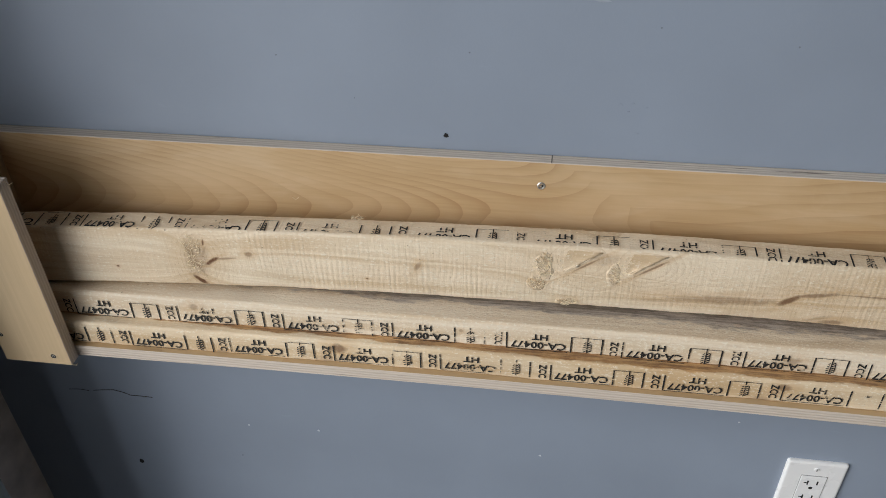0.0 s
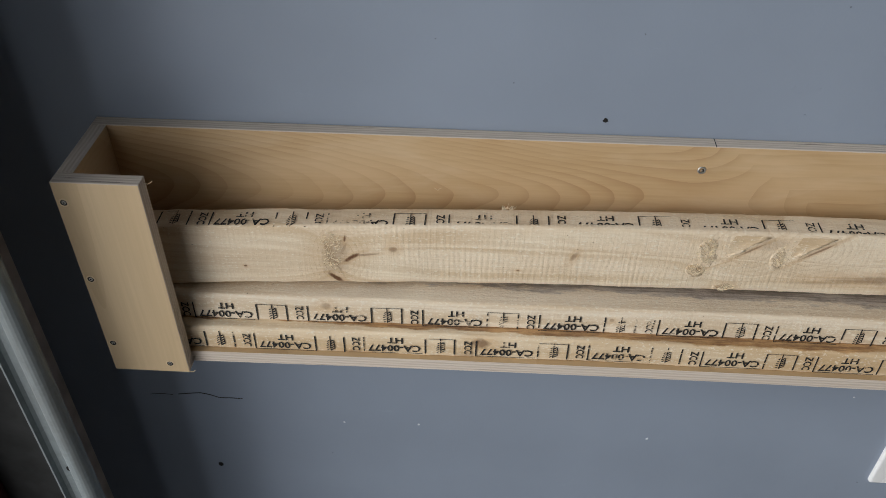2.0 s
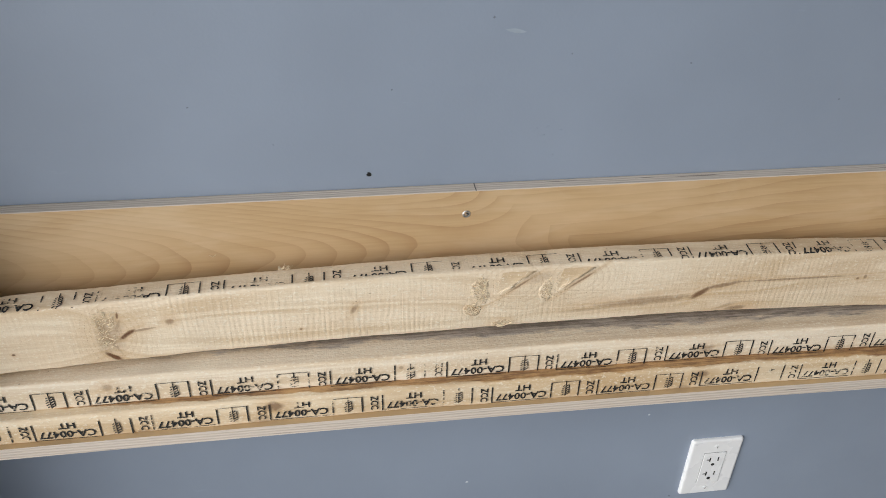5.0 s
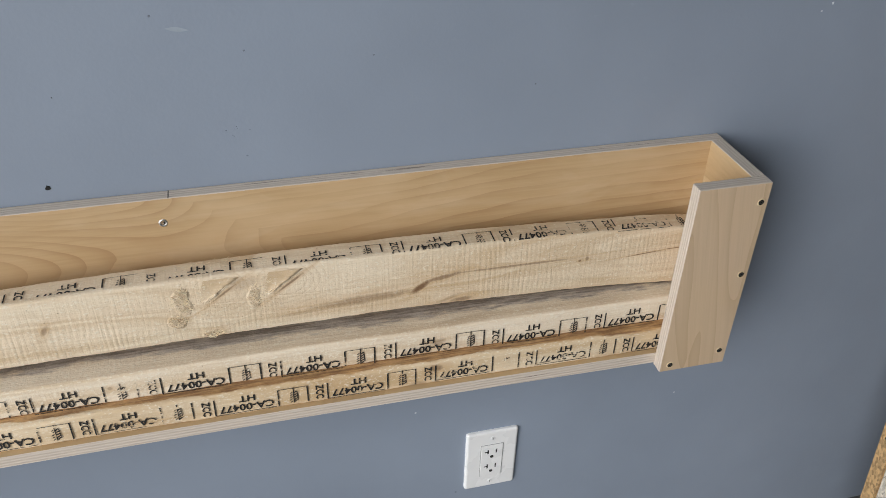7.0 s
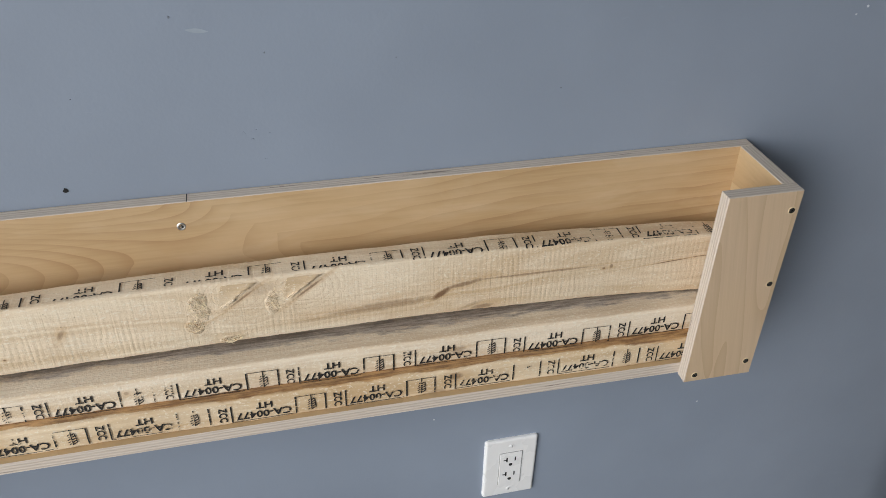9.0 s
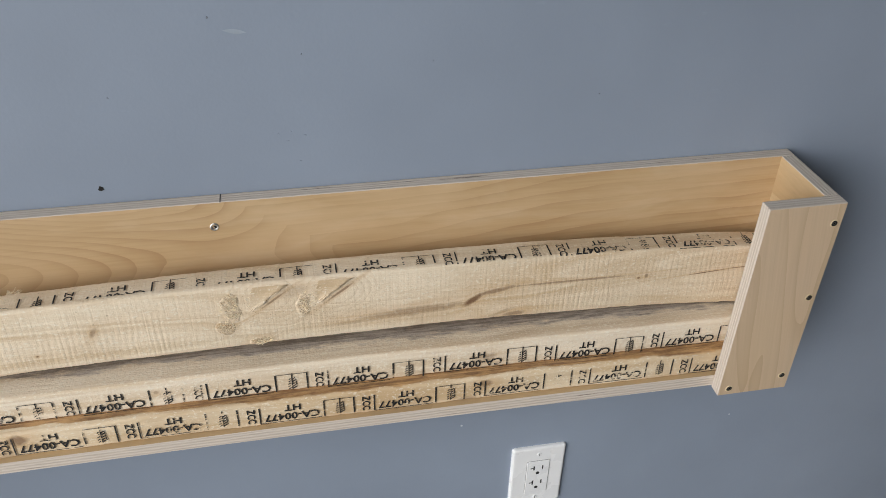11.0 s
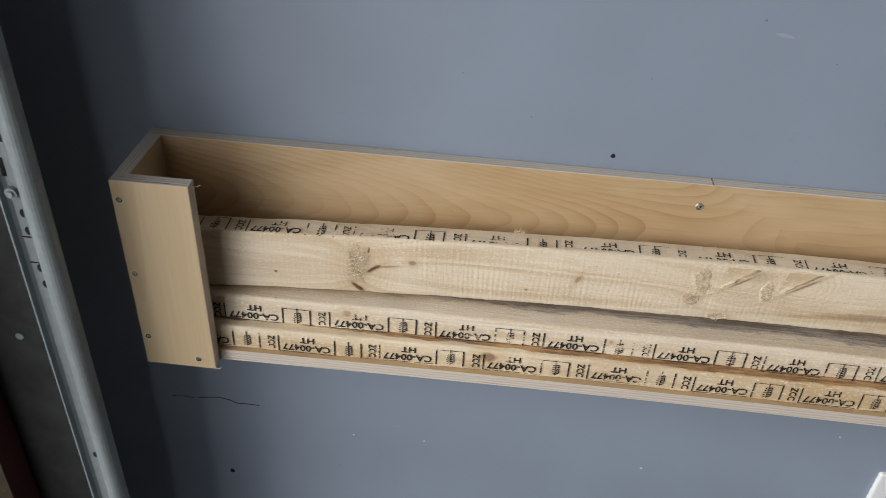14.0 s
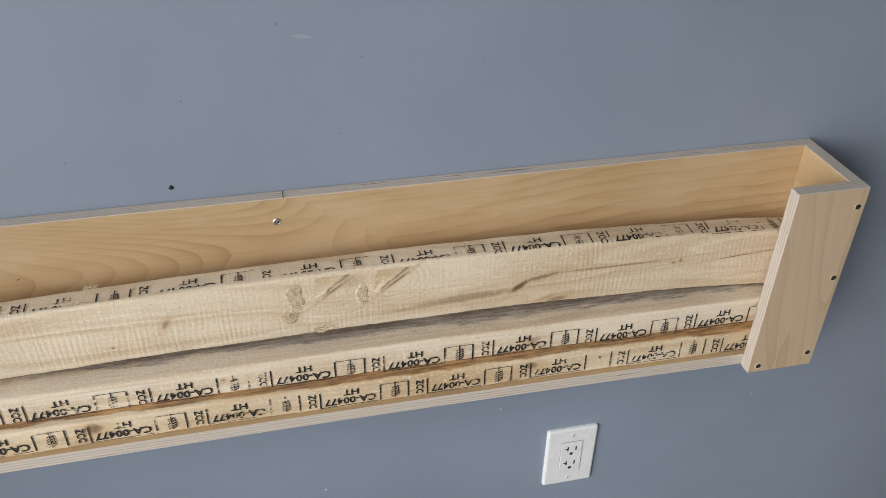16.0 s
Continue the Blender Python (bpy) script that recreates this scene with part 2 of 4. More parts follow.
        g = m.math('MULTIPLY', m.span(w, grey[0], grey[1]), m.span(Z, grey[2] - 0.004, grey[2] + 0.001))
        tone = m.mix(m.span(m.math('ADD', m.math('MULTIPLY', m.noise(m.scaled(q, (14, 330, 330)), 1.0, 4, 0.7), 0.55), m.math('MULTIPLY', m.noise(m.scaled(q, (38, 110, 110)), 1.0, 5, 0.75), 0.45)), 0.43, 0.58), *tint)
        c = m.mix(m.math('MULTIPLY', g, 0.9), c, tone)
    m.colour(c)
    m.put(m.span(fine, 0.3, 0.7, 0.5, 0.75), m.b.inputs["Roughness"])
    m.bump(h, 0.0005, 0.75)
    return m.m


def stamp_ink():
    m = Mat("stamp_ink", 0.7)
    m.colour((0.018, 0.017, 0.016))
    p = m.pos()
    worn = m.math('ADD', m.math('MULTIPLY', m.noise(m.scaled(p, (90, 500, 500)), 1.0, 3, 0.6), 0.6), m.math('MULTIPLY', m.noise(p, 15, 3), 0.58))
    each = m.node("ShaderNodeObjectInfo").outputs["Random"]
    gone = m.span(m.math('ADD', worn, m.math('MULTIPLY', each, 0.12)), 0.73, 0.775)
    clear = m.node("ShaderNodeBsdfTransparent")
    mixed = m.node("ShaderNodeMixShader", gone, m.b.outputs[0], clear.outputs[0])
    m.put(mixed.outputs[0], m.t.nodes["Material Output"].inputs[0])
    return m.m


def galvanised(name, base=(0.46, 0.50, 0.52)):
    m = Mat(name, 0.68, 0.25)
    p = m.pos()
    v = m.node("ShaderNodeTexVoronoi")
    m.put(p, v.inputs["Vector"])
    v.inputs["Scale"].default_value = 160
    spang = m.node("ShaderNodeSeparateXYZ", v.outputs["Color"]).outputs[0]
    c = m.mix(m.span(spang, 0, 1, 0.0, 0.35), base, tuple(x * 0.72 for x in base))
    grime = m.span(m.noise(m.scaled(p, (30, 30, 4)), 1.0, 5, 0.65), 0.48, 0.72, 0.0, 0.55)
    m.colour(m.mix(grime, c, (0.16, 0.15, 0.14)))
    m.put(m.span(m.noise(p, 40, 3), 0.3, 0.7, 0.56, 0.78), m.b.inputs["Roughness"])
    m.bump(m.noise(p, 70, 3), 0.0004, 0.5)
    return m.m


def plain(name, base, rough=0.5, metal=0.0, vary=0.12, scale=60):
    m = Mat(name, rough, metal)
    p = m.pos()
    m.colour(m.mix(m.span(m.noise(p, scale, 4), 0.3, 0.7), tuple(c * (1 - vary) for c in base), tuple(min(1, c * (1 + vary)) for c in base)))
    m.put(m.span(m.noise(p, scale * 0.6, 3), 0.3, 0.7, max(0.05, rough - 0.08), min(1, rough + 0.08)), m.b.inputs["Roughness"])
    m.bump(m.noise(p, scale * 5, 2), 0.0002, 0.4)
    return m.m


def concrete():
    m = Mat("concrete", 0.85)
    p = m.pos()
    c = m.mix(m.span(m.noise(p, 2.5, 5), 0.3, 0.7), (0.10, 0.098, 0.095), (0.16, 0.157, 0.15))
    m.colour(m.mix(m.span(m.noise(p, 45, 4), 0.45, 0.7, 0, 0.4), c, (0.08, 0.078, 0.075)))
    m.bump(m.noise(p, 120, 3), 0.0008, 0.6)
    return m.m


def strand_board(name, base):
    m = Mat(name, 0.8)
    p = m.pos()
    v = m.node("ShaderNodeTexVoronoi")
    m.put(m.scaled(p, (300, 300, 180)), v.inputs["Vector"])
    v.inputs["Scale"].default_value = 1.0
    chip = m.node("ShaderNodeSeparateXYZ", v.outputs["Color"]).outputs[0]
    c = m.mix(m.span(chip, 0.1, 0.9), tuple(x * 0.62 for x in base), tuple(min(1, x * 1.25) for x in base))
    m.colour(m.mix(m.span(m.noise(p, 420, 2), 0.66, 0.72, 0, 0.7), c, (0.10, 0.06, 0.03)))
    m.bump(chip, 0.0007, 0.8)
    return m.m


WALL_PAINT = paint("blue_grey_wall_paint", (0.275, 0.322, 0.400))
CEILING_PAINT = paint("ceiling_paint", (0.42, 0.42, 0.41), 0.8)
FLOOR = concrete()
INK = stamp_ink()
GALV = galvanised("galvanised_steel", (0.285, 0.325, 0.335))
DARK_STEEL = plain("dull_angle_steel", (0.03, 0.031, 0.031), 0.6, 0.3, 0.3, 40)
SCREW_STEEL = plain("zinc_screw", (0.30, 0.29, 0.27), 0.35, 1.0, 0.2, 300)
HOLE = plain("hole_dark", (0.012, 0.011, 0.010), 0.95)
WHITE_PLASTIC = plain("white_plastic", (0.86, 0.86, 0.86), 0.28, 0.0, 0.015, 30)
SLOT = plain("slot_dark", (0.02, 0.02, 0.02), 0.6)
TRIM_BARE = plain("unpainted_corner_board", (0.66, 0.58, 0.53), 0.85, 0.0, 0.2, 18)
RED_PAINT = plain("barn_red_paint", (0.36, 0.035, 0.04), 0.55, 0.0, 0.15, 25)
# red with the stud's deep shade put into the colour
SHADED_RED = plain("shaded_red", (0.11, 0.022, 0.022), 0.7, 0.0, 0.3, 14)
BRIGHT_ZINC = plain("bright_zinc", (0.72, 0.72, 0.70), 0.3, 0.9, 0.1, 300)
FAINT = plain("faint_smudge", (0.17, 0.19, 0.225), 0.7)
WHITE_PAINT = plain("white_trim_paint", (0.78, 0.78, 0.77), 0.5, 0.0, 0.06, 30)
JAMB_WOOD = pine("jamb_raw_wood", (0.62, 0.46, 0.31), tan=0.5, seed=3.3)
SPACKLE = plain("white_spackle", (0.62, 0.65, 0.69), 0.8)
SLIVER = plain("wood_sliver", (0.66, 0.52, 0.33), 0.7)
PENCIL = plain("pencil_line", (0.05, 0.045, 0.045), 0.8)

# ---- building helpers ----


def box(bm, x0, x1, y0, y1, z0, z1, idx=0):
    vs = [bm.verts.new(v) for v in ((x0, y0, z0), (x1, y0, z0), (x1, y1, z0), (x0, y1, z0), (x0, y0, z1), (x1, y0, z1), (x1, y1, z1), (x0, y1, z1))]
    fs = [bm.faces.new([vs[i] for i in q]) for q in ((3, 2, 1, 0), (4, 5, 6, 7), (0, 1, 5, 4), (1, 2, 6, 5), (2, 3, 7, 6), (3, 0, 4, 7))]
    for f in fs:
        f.material_index = idx
    return fs


def bevel(bm, w, seg=2):
    bmesh.ops.bevel(bm, geom=list(bm.edges), offset=w, segments=seg, affect='EDGES', profile=0.6)


def base_of(ob):
    p = Vector((0, 0, 0))
    while ob:
        p += ob.location
        ob = ob.parent
    return p


def part(name, bm, material, parent=None, label="", smooth=False, at=None):
    """Links a bmesh, given in world coordinates, as one mesh object under a thing, a part, or at top level."""
    origin = base_of(parent) if parent else Vector(at or (0, 0, 0))
    bmesh.ops.recalc_face_normals(bm, faces=list(bm.faces))
    bmesh.ops.translate(bm, verts=list(bm.verts), vec=-origin)
    me = bpy.data.meshes.new(name)
    bm.to_mesh(me)
    bm.free()
    for m in material if isinstance(material, (list, tuple)) else [material]:
        me.materials.append(m)
    if smooth:
        for f in me.polygons:
            f.use_smooth = True
    ob = new(name, me)
    if parent:
        ob.parent = parent
    else:
        ob.location = origin
    return tagged(ob, label)


def thing(name, at, label, category, group="", kind=""):
    ob = new(name)
    ob.location = at
    ob.empty_display_size = 0.05
    return tagged(ob, label, category, group, kind)


def slab(name, x0, x1, y0, y1, z0, z1, mat, label, category):
    bm = bmesh.new()
    box(bm, x0, x1, y0, y1, z0, z1)
    return tagged(part(name, bm, mat), label, category, "", "structure")


def disc(bm, c, r, normal='-y', n=20, depth=0.0, idx=0):
    """A round plate or plug with its face towards normal."""
    ring = []
    for k in range(2 if depth else 1):
        vs = []
        for i in range(n):
            a = 2 * math.pi * i / n
            u, v = r * math.cos(a), r * math.sin(a)
            d = -k * depth
            vs.append(bm.verts.new({'-y': (c[0] + u, c[1] - d, c[2] + v), '+x': (c[0] + d, c[1] + u, c[2] + v)}[normal]))
        ring.append(vs)
    bm.faces.new(ring[0]).material_index = idx
    if depth:
        for i in range(n):
            bm.faces.new((ring[0][i], ring[0][(i + 1) % n], ring[1][(i + 1) % n], ring[1][i])).material_index = idx


def annulus(bm, c, r0, r1, d0, d1, n=24, idx=0):
    """A cone ring facing -y from radius r0 at depth d0 to r1 at depth d1."""
    a = [bm.verts.new((c[0] + r0 * math.cos(2 * math.pi * i / n), c[1] + d0, c[2] + r0 * math.sin(2 * math.pi * i / n))) for i in range(n)]
    b = [bm.verts.new((c[0] + r1 * math.cos(2 * math.pi * i / n), c[1] + d1, c[2] + r1 * math.sin(2 * math.pi * i / n))) for i in range(n)]
    for i in range(n):
        bm.faces.new((a[i], a[(i + 1) % n], b[(i + 1) % n], b[i])).material_index = idx


def sweep_z(bm, prof, z0, z1, steps=1, closed=True):
    rows = [[bm.verts.new((x, y, z0 + (z1 - z0) * k / steps)) for x, y in prof] for k in range(steps + 1)]
    n = len(prof)
    for k in range(steps):
        for i in range(n if closed else n - 1):
            bm.faces.new((rows[k][i], rows[k][(i + 1) % n], rows[k + 1][(i + 1) % n], rows[k + 1][i]))
    if closed:
        bm.faces.new(rows[0][::-1])
        bm.faces.new(rows[-1])


# ---- structure ----
ROOM_X, ROOM_Y, ROOM_H = 8.5, -7.5, 3.2
slab("wall_north", WALL_X - 0.14, ROOM_X, 0.0, 0.12, 0.0, ROOM_H, WALL_PAINT, "smooth blue-grey painted drywall behind the lumber rack", "wall")
slab("wall_east", ROOM_X, ROOM_X + 0.12, ROOM_Y, 0.12, 0.0, ROOM_H, WALL_PAINT, "blue-grey painted drywall at the back of the garage", "wall")
slab("wall_south", WALL_X - 0.14, ROOM_X, ROOM_Y - 0.12, ROOM_Y, 0.0, ROOM_H, WALL_PAINT, "blue-grey painted drywall across the garage", "wall")
slab("floor", WALL_X - 0.14, ROOM_X, ROOM_Y, 0.0, -0.12, 0.0, FLOOR, "bare grey concrete garage floor slab", "floor")
slab("ceiling", WALL_X - 0.14, ROOM_X + 0.12, ROOM_Y - 0.12, 0.12, ROOM_H, ROOM_H + 0.1, CEILING_PAINT, "plain pale grey painted garage ceiling", "ceiling")
slab("ground", -60, WALL_X - 0.14, -60, 60, -0.16, -0.02, FLOOR, "grey concrete drive outside the doorway", "ground")

# end wall with the doorway: corner board, red stud face darkened for shade, header, far return
slab("wall_west", WALL_X - 0.10, WALL_X, -0.145, 0.0, 0.0, ROOM_H, TRIM_BARE, "unpainted grey-brown board in the garage corner", "wall")
slab("wall_west", WALL_X - 0.10, WALL_X - 0.004, -0.2390, -0.145, 0.0, ROOM_H, SHADED_RED, "red stud beside the doorway, its colour darkened for shade", "wall")
slab("wall_west", WALL_X - 0.14, WALL_X, DOOR_Y1 - 0.12, DOOR_Y1, 0.0, ROOM_H, WALL_PAINT, "blue-grey wall at the far side of the doorway", "wall")
slab("wall_west", WALL_X - 0.14, WALL_X, ROOM_Y, DOOR_Y1 - 0.12, 0.0, ROOM_H, WALL_PAINT, "blue-grey wall past the doorway", "wall")
slab("wall_west", WALL_X - 0.14, WALL_X, DOOR_Y1, -0.2390, DOOR_H + 0.0005, ROOM_H, WALL_PAINT, "blue-grey wall over the doorway", "wall")

jamb = thing("door_jamb", (WALL_X, -0.253, 0), "raw wood door jamb with white and red painted reveal", "jamb", "", "structure")
bm = bmesh.new()
box(bm, WALL_X - 0.035, WALL_X, -0.2664, -0.2395, 0.0, DOOR_H)
for f in bm.faces:
    if f.calc_center_median().y < -0.266:
        f.material_index = 1
for v in bm.verts:   # taper added so the raw wood face catches light from the doorway
    if v.co.x > WALL_X - 0.01 and v.co.y < -0.26:
        v.co.x -= 0.007
part("jamb_board", bm, [JAMB_WOOD, WHITE_PAINT], jamb, "raw brown wood with a white painted face")
bm = bmesh.new()
box(bm, WALL_X - 0.14, WALL_X - 0.0355, -0.2654, -0.2395, 0.0, DOOR_H)
part("outer_casing", bm, RED_PAINT, jamb, "barn red painted casing")

# low concrete footing ledge along the wall
slab("footing_ledge", 1.30, ROOM_X, -0.035, -0.0005, 0.0, 0.235, FLOOR, "low grey concrete footing at the foot of the wall", "footing")

# ---- lumber rack ----
TOP, BOT, LEN, DEP, T = 1.100, 0.819, 1.376, 0.130, 0.0178
FW = 0.0925
VENEER_BACK = flame_birch("birch_back_veneer")
VENEER_SIDE = birch("birch_side_veneer", (0.58, 0.42, 0.24), seed=5.2, lines=5)
VENEER_A = birch("birch_front_veneer", (0.60, 0.45, 0.27), (0.48, 0.34, 0.19), 7.7, 'x', 5.0, 0.6)
VENEER_B = birch("birch_front_veneer_flamed", (0.63, 0.475, 0.33), (0.40, 0.27, 0.155), 2.9, 'x', 6.0, 0.5, 9.0, 5.0, 0.75, 2.6)
EDGE_Y = ply_edge("plywood_edge_back", 'Y', 0.0)
EDGE_X = ply_edge("plywood_edge_end", 'X', 0.0)
EDGE_Z = ply_edge("plywood_edge_shelf", 'Z', 0.0)

rack = thing("lumber_rack", (LEN / 2, 0, BOT), "birch plywood wall rack holding three rough lumber boards", "rack")


def ply_panel(name, dims, face_axis, face_mat, edge_mat, label=""):
    bm = bmesh.new()
    box(bm, *dims)
    bmesh.ops.subdivide_edges(bm, edges=[e for e in bm.edges if abs((e.verts[0].co - e.verts[1].co).x) > 0.5], cuts=24)
    bevel(bm, 0.0006, 1)
    k = "xyz".index(face_axis)
    for f in bm.faces:
        f.normal_update()
        f.material_index = 0 if abs(f.normal[k]) > 0.8 else 1
    return part(name, bm, [face_mat, edge_mat], rack, label)


ply_panel("back_panel", (0, LEN, -T, -0.0004, BOT, TOP), 'y', VENEER_BACK, EDGE_Y, "flame-grained birch plywood back board")


def crown(x):
    """The shelf and the two boards lying on it arch up a little between the ends."""
    return 0.0068 * math.sin(math.pi * min(1.0, max(0.0, x / LEN)))


shelf = ply_panel("shelf", (T + 0.0002, LEN - T - 0.0002, -DEP + T - 0.0002, -T - 0.0002, BOT, BOT + T), 'z', VENEER_SIDE, EDGE_Z, "plywood shelf with a layered cut edge")
for v in shelf.data.vertices:
    v.co.z += crown(v.co.x + LEN / 2) * (1.2 if v.co.z < 0.009 else 1.0)
for x0 in (0.0, LEN - T):
    ply_panel("end_panel", (x0, x0 + T, -DEP + T + 0.0002, -T - 0.0002, BOT, TOP), 'x', VENEER_SIDE, EDGE_X)
front_l = ply_panel("front_panel", (0.0, FW, -DEP, -DEP + T, BOT, TOP), 'y', VENEER_A, EDGE_Y, "pale plain-grained plywood retainer")
front_r = ply_panel("front_panel", (LEN - FW - 0.002, LEN, -DEP, -DEP + T, BOT, TOP), 'y', VENEER_B, EDGE_Y, "plywood retainer with slanting grain")


def thread(name, pts, r, mat, parent, label=""):
    """A thin round strand through a few points."""
    cu = bpy.data.curves.new(name, 'CURVE')
    cu.dimensions, cu.bevel_depth, cu.bevel_resolution = '3D', r, 1
    sp = cu.splines.new('POLY')
    sp.points.add(len(pts) - 1)
    o = base_of(parent) if parent else Vector((0, 0, 0))
    for p, c in zip(sp.points, pts):
        p.co = (c[0] - o.x, c[1] - o.y, c[2] - o.z, 1)
    tmp = new(name + "_curve", cu)
    bpy.context.view_layer.update()
    me = bpy.data.meshes.new_from_object(tmp.evaluated_get(bpy.context.evaluated_depsgraph_get()))
    bpy.data.objects.remove(tmp)
    me.materials.clear()
    me.materials.append(mat)
    ob = new(name, me)
    ob.parent = parent
    return tagged(ob, label)


def rack_screw(x, z, y, parent, r=0.0042, bright=False):
    """A countersunk screw: dark pilot ring, pale chamfer and a metal head with a recess."""
    bm = bmesh.new()
    annulus(bm, (x, y, z), r * (1.12 if bright else 1.28), r * 0.86, -0.0002, -0.0007, 24, 0)
    annulus(bm, (x, y, z), r * 0.86, r * 0.50, -0.0007, -0.0003, 24, 1)
    disc(bm, (x + (r * 0.2 if bright else 0), y - 0.0005, z), r * (0.42 if bright else 0.55), '-y', 20, 0.0, 2)
    disc(bm, (x, y - 0.0008, z), r * 0.26, '-y', 6, 0.0, 1)
    part("screw", bm, [BRIGHT_ZINC if bright else SLIVER, BRIGHT_ZINC if bright else HOLE, HOLE if bright else SCREW_STEEL], parent, "countersunk zinc screw")


for x, z in ((0.0085, 1.0745), (0.0085, 0.968), (0.0085, 0.866), (0.071, 0.834)):
    rack_screw(x, z, -DEP, front_l)
for x, z in ((1.3665, 1.074), (1.3665, 0.968), (1.3655, 0.842), (1.295, 0.830)):
    rack_screw(x, z, -DEP, front_r)
rack_screw(0.684, 1.069, -T, rack, 0.0044, True)
thread("nick", [(0.386, -T - 0.0002, 1.031), (0.390, -T - 0.0012, 1.0285), (0.394, -T - 0.0002, 1.0315)], 0.0005, SLIVER, rack, "small raised nick in the veneer")


thread("splinter", [(FW, -0.117, 1.0955), (FW + 0.005, -0.119, 1.094), (FW + 0.010, -0.118, 1.097)], 0.0004, SLIVER, front_l, "loose pale splinter")
thread("splinter", [(FW - 0.004, -0.129, 0.8195), (FW + 0.004, -0.128, 0.8180), (FW + 0.006, -0.127, 0.8205)], 0.0005, SLIVER, front_l)
# pencil tick on the top edge of the back board
bm = bmesh.new()
box(bm, 0.6935, 0.6945, -T - 0.0003, -0.001, TOP, TOP + 0.0003)
part("pencil_mark", bm, PENCIL, rack)

# ---- lumber boards ----


def board_mesh(x0, x1, y0, y1, z0, z1, r, shift, seed):
    """A sawn board with eased edges; shift(x) gives its bow in y and z and its twist about the front edge."""
    prof = []
    for cy, cz, a0 in ((y0 + r, z1 - r, 180), (y1 - r, z1 - r, 90), (y1 - r, z0 + r, 0), (y0 + r, z0 + r, 270)):
        for k in range(5):
            a = radians(a0 - k * 22.5)
            prof.append((cy + r * math.cos(a), cz + r * math.sin(a)))
    bm = bmesh.new()
    N = 320
    rows = []
    for i in range(N + 1):
        x = x0 + (x1 - x0) * i / N
        dy, dz, tw = shift(x)
        row = []
        for j, (y, z) in enumerate(prof):
            n = noise.noise(Vector((x * 9 + seed, y * 30, z * 30))) * 0.0007 + noise.noise(Vector((x * 60 + seed, y * 90, z * 90))) * 0.00025
            if j % 5 in (1, 2, 3):   # worn corners
                n += 0.0006 * noise.noise(Vector((x * 17 + seed * 3, j // 5, 2.0))) + 0.0003 * noise.noise(Vector((x * 110 + seed * 3, j // 5, 5.0)))
            yy, zz = y - y0, z - z0
            zc = z0 + zz * math.cos(tw) + yy * math.sin(tw)
            yc = y0 + yy * math.cos(tw) - zz * math.sin(tw)
            row.append(bm.verts.new((x, yc + dy + n, zc + dz + n)))
        rows.append(row)
    m = len(prof)
    for i in range(N):
        for j in range(m):
            bm.faces.new((rows[i][j], rows[i][(j + 1) % m], rows[i + 1][(j + 1) % m], rows[i + 1][j]))
    bm.faces.new(rows[0][::-1])
    bm.faces.new(rows[-1])
    return bm


SX0, SX1 = T + 0.004, LEN - T - 0.005
B3 = dict(y0=-0.1060, y1=-0.0195, z0=BOT + T + 0.0002, z1=BOT + T + 0.0372)
B2 = dict(y0=-0.0920, y1=-0.0190, z0=B3["z1"] + 0.0002, z1=B3["z1"] + 0.0397)
B1 = dict(y0=-0.0795, y1=-0.0445, z0=B2["z1"] + 0.0005, z1=B2["z1"] + 0.0865)


def shift3(x):
    return 0.0, crown(x), 0.0


def shift2(x):
    return 0.0, crown(x), 0.0


def shift1(x):
    """The upper board is crooked: it stands on its two ends and arches up between them."""
    u = min(1.0, max(0.0, (x - 0.02) / 1.335)) ** 1.25
    return 0.0075 * (x / 1.3) ** 2, 0.0303 * math.sin(math.pi * u) ** 0.6, 0.0


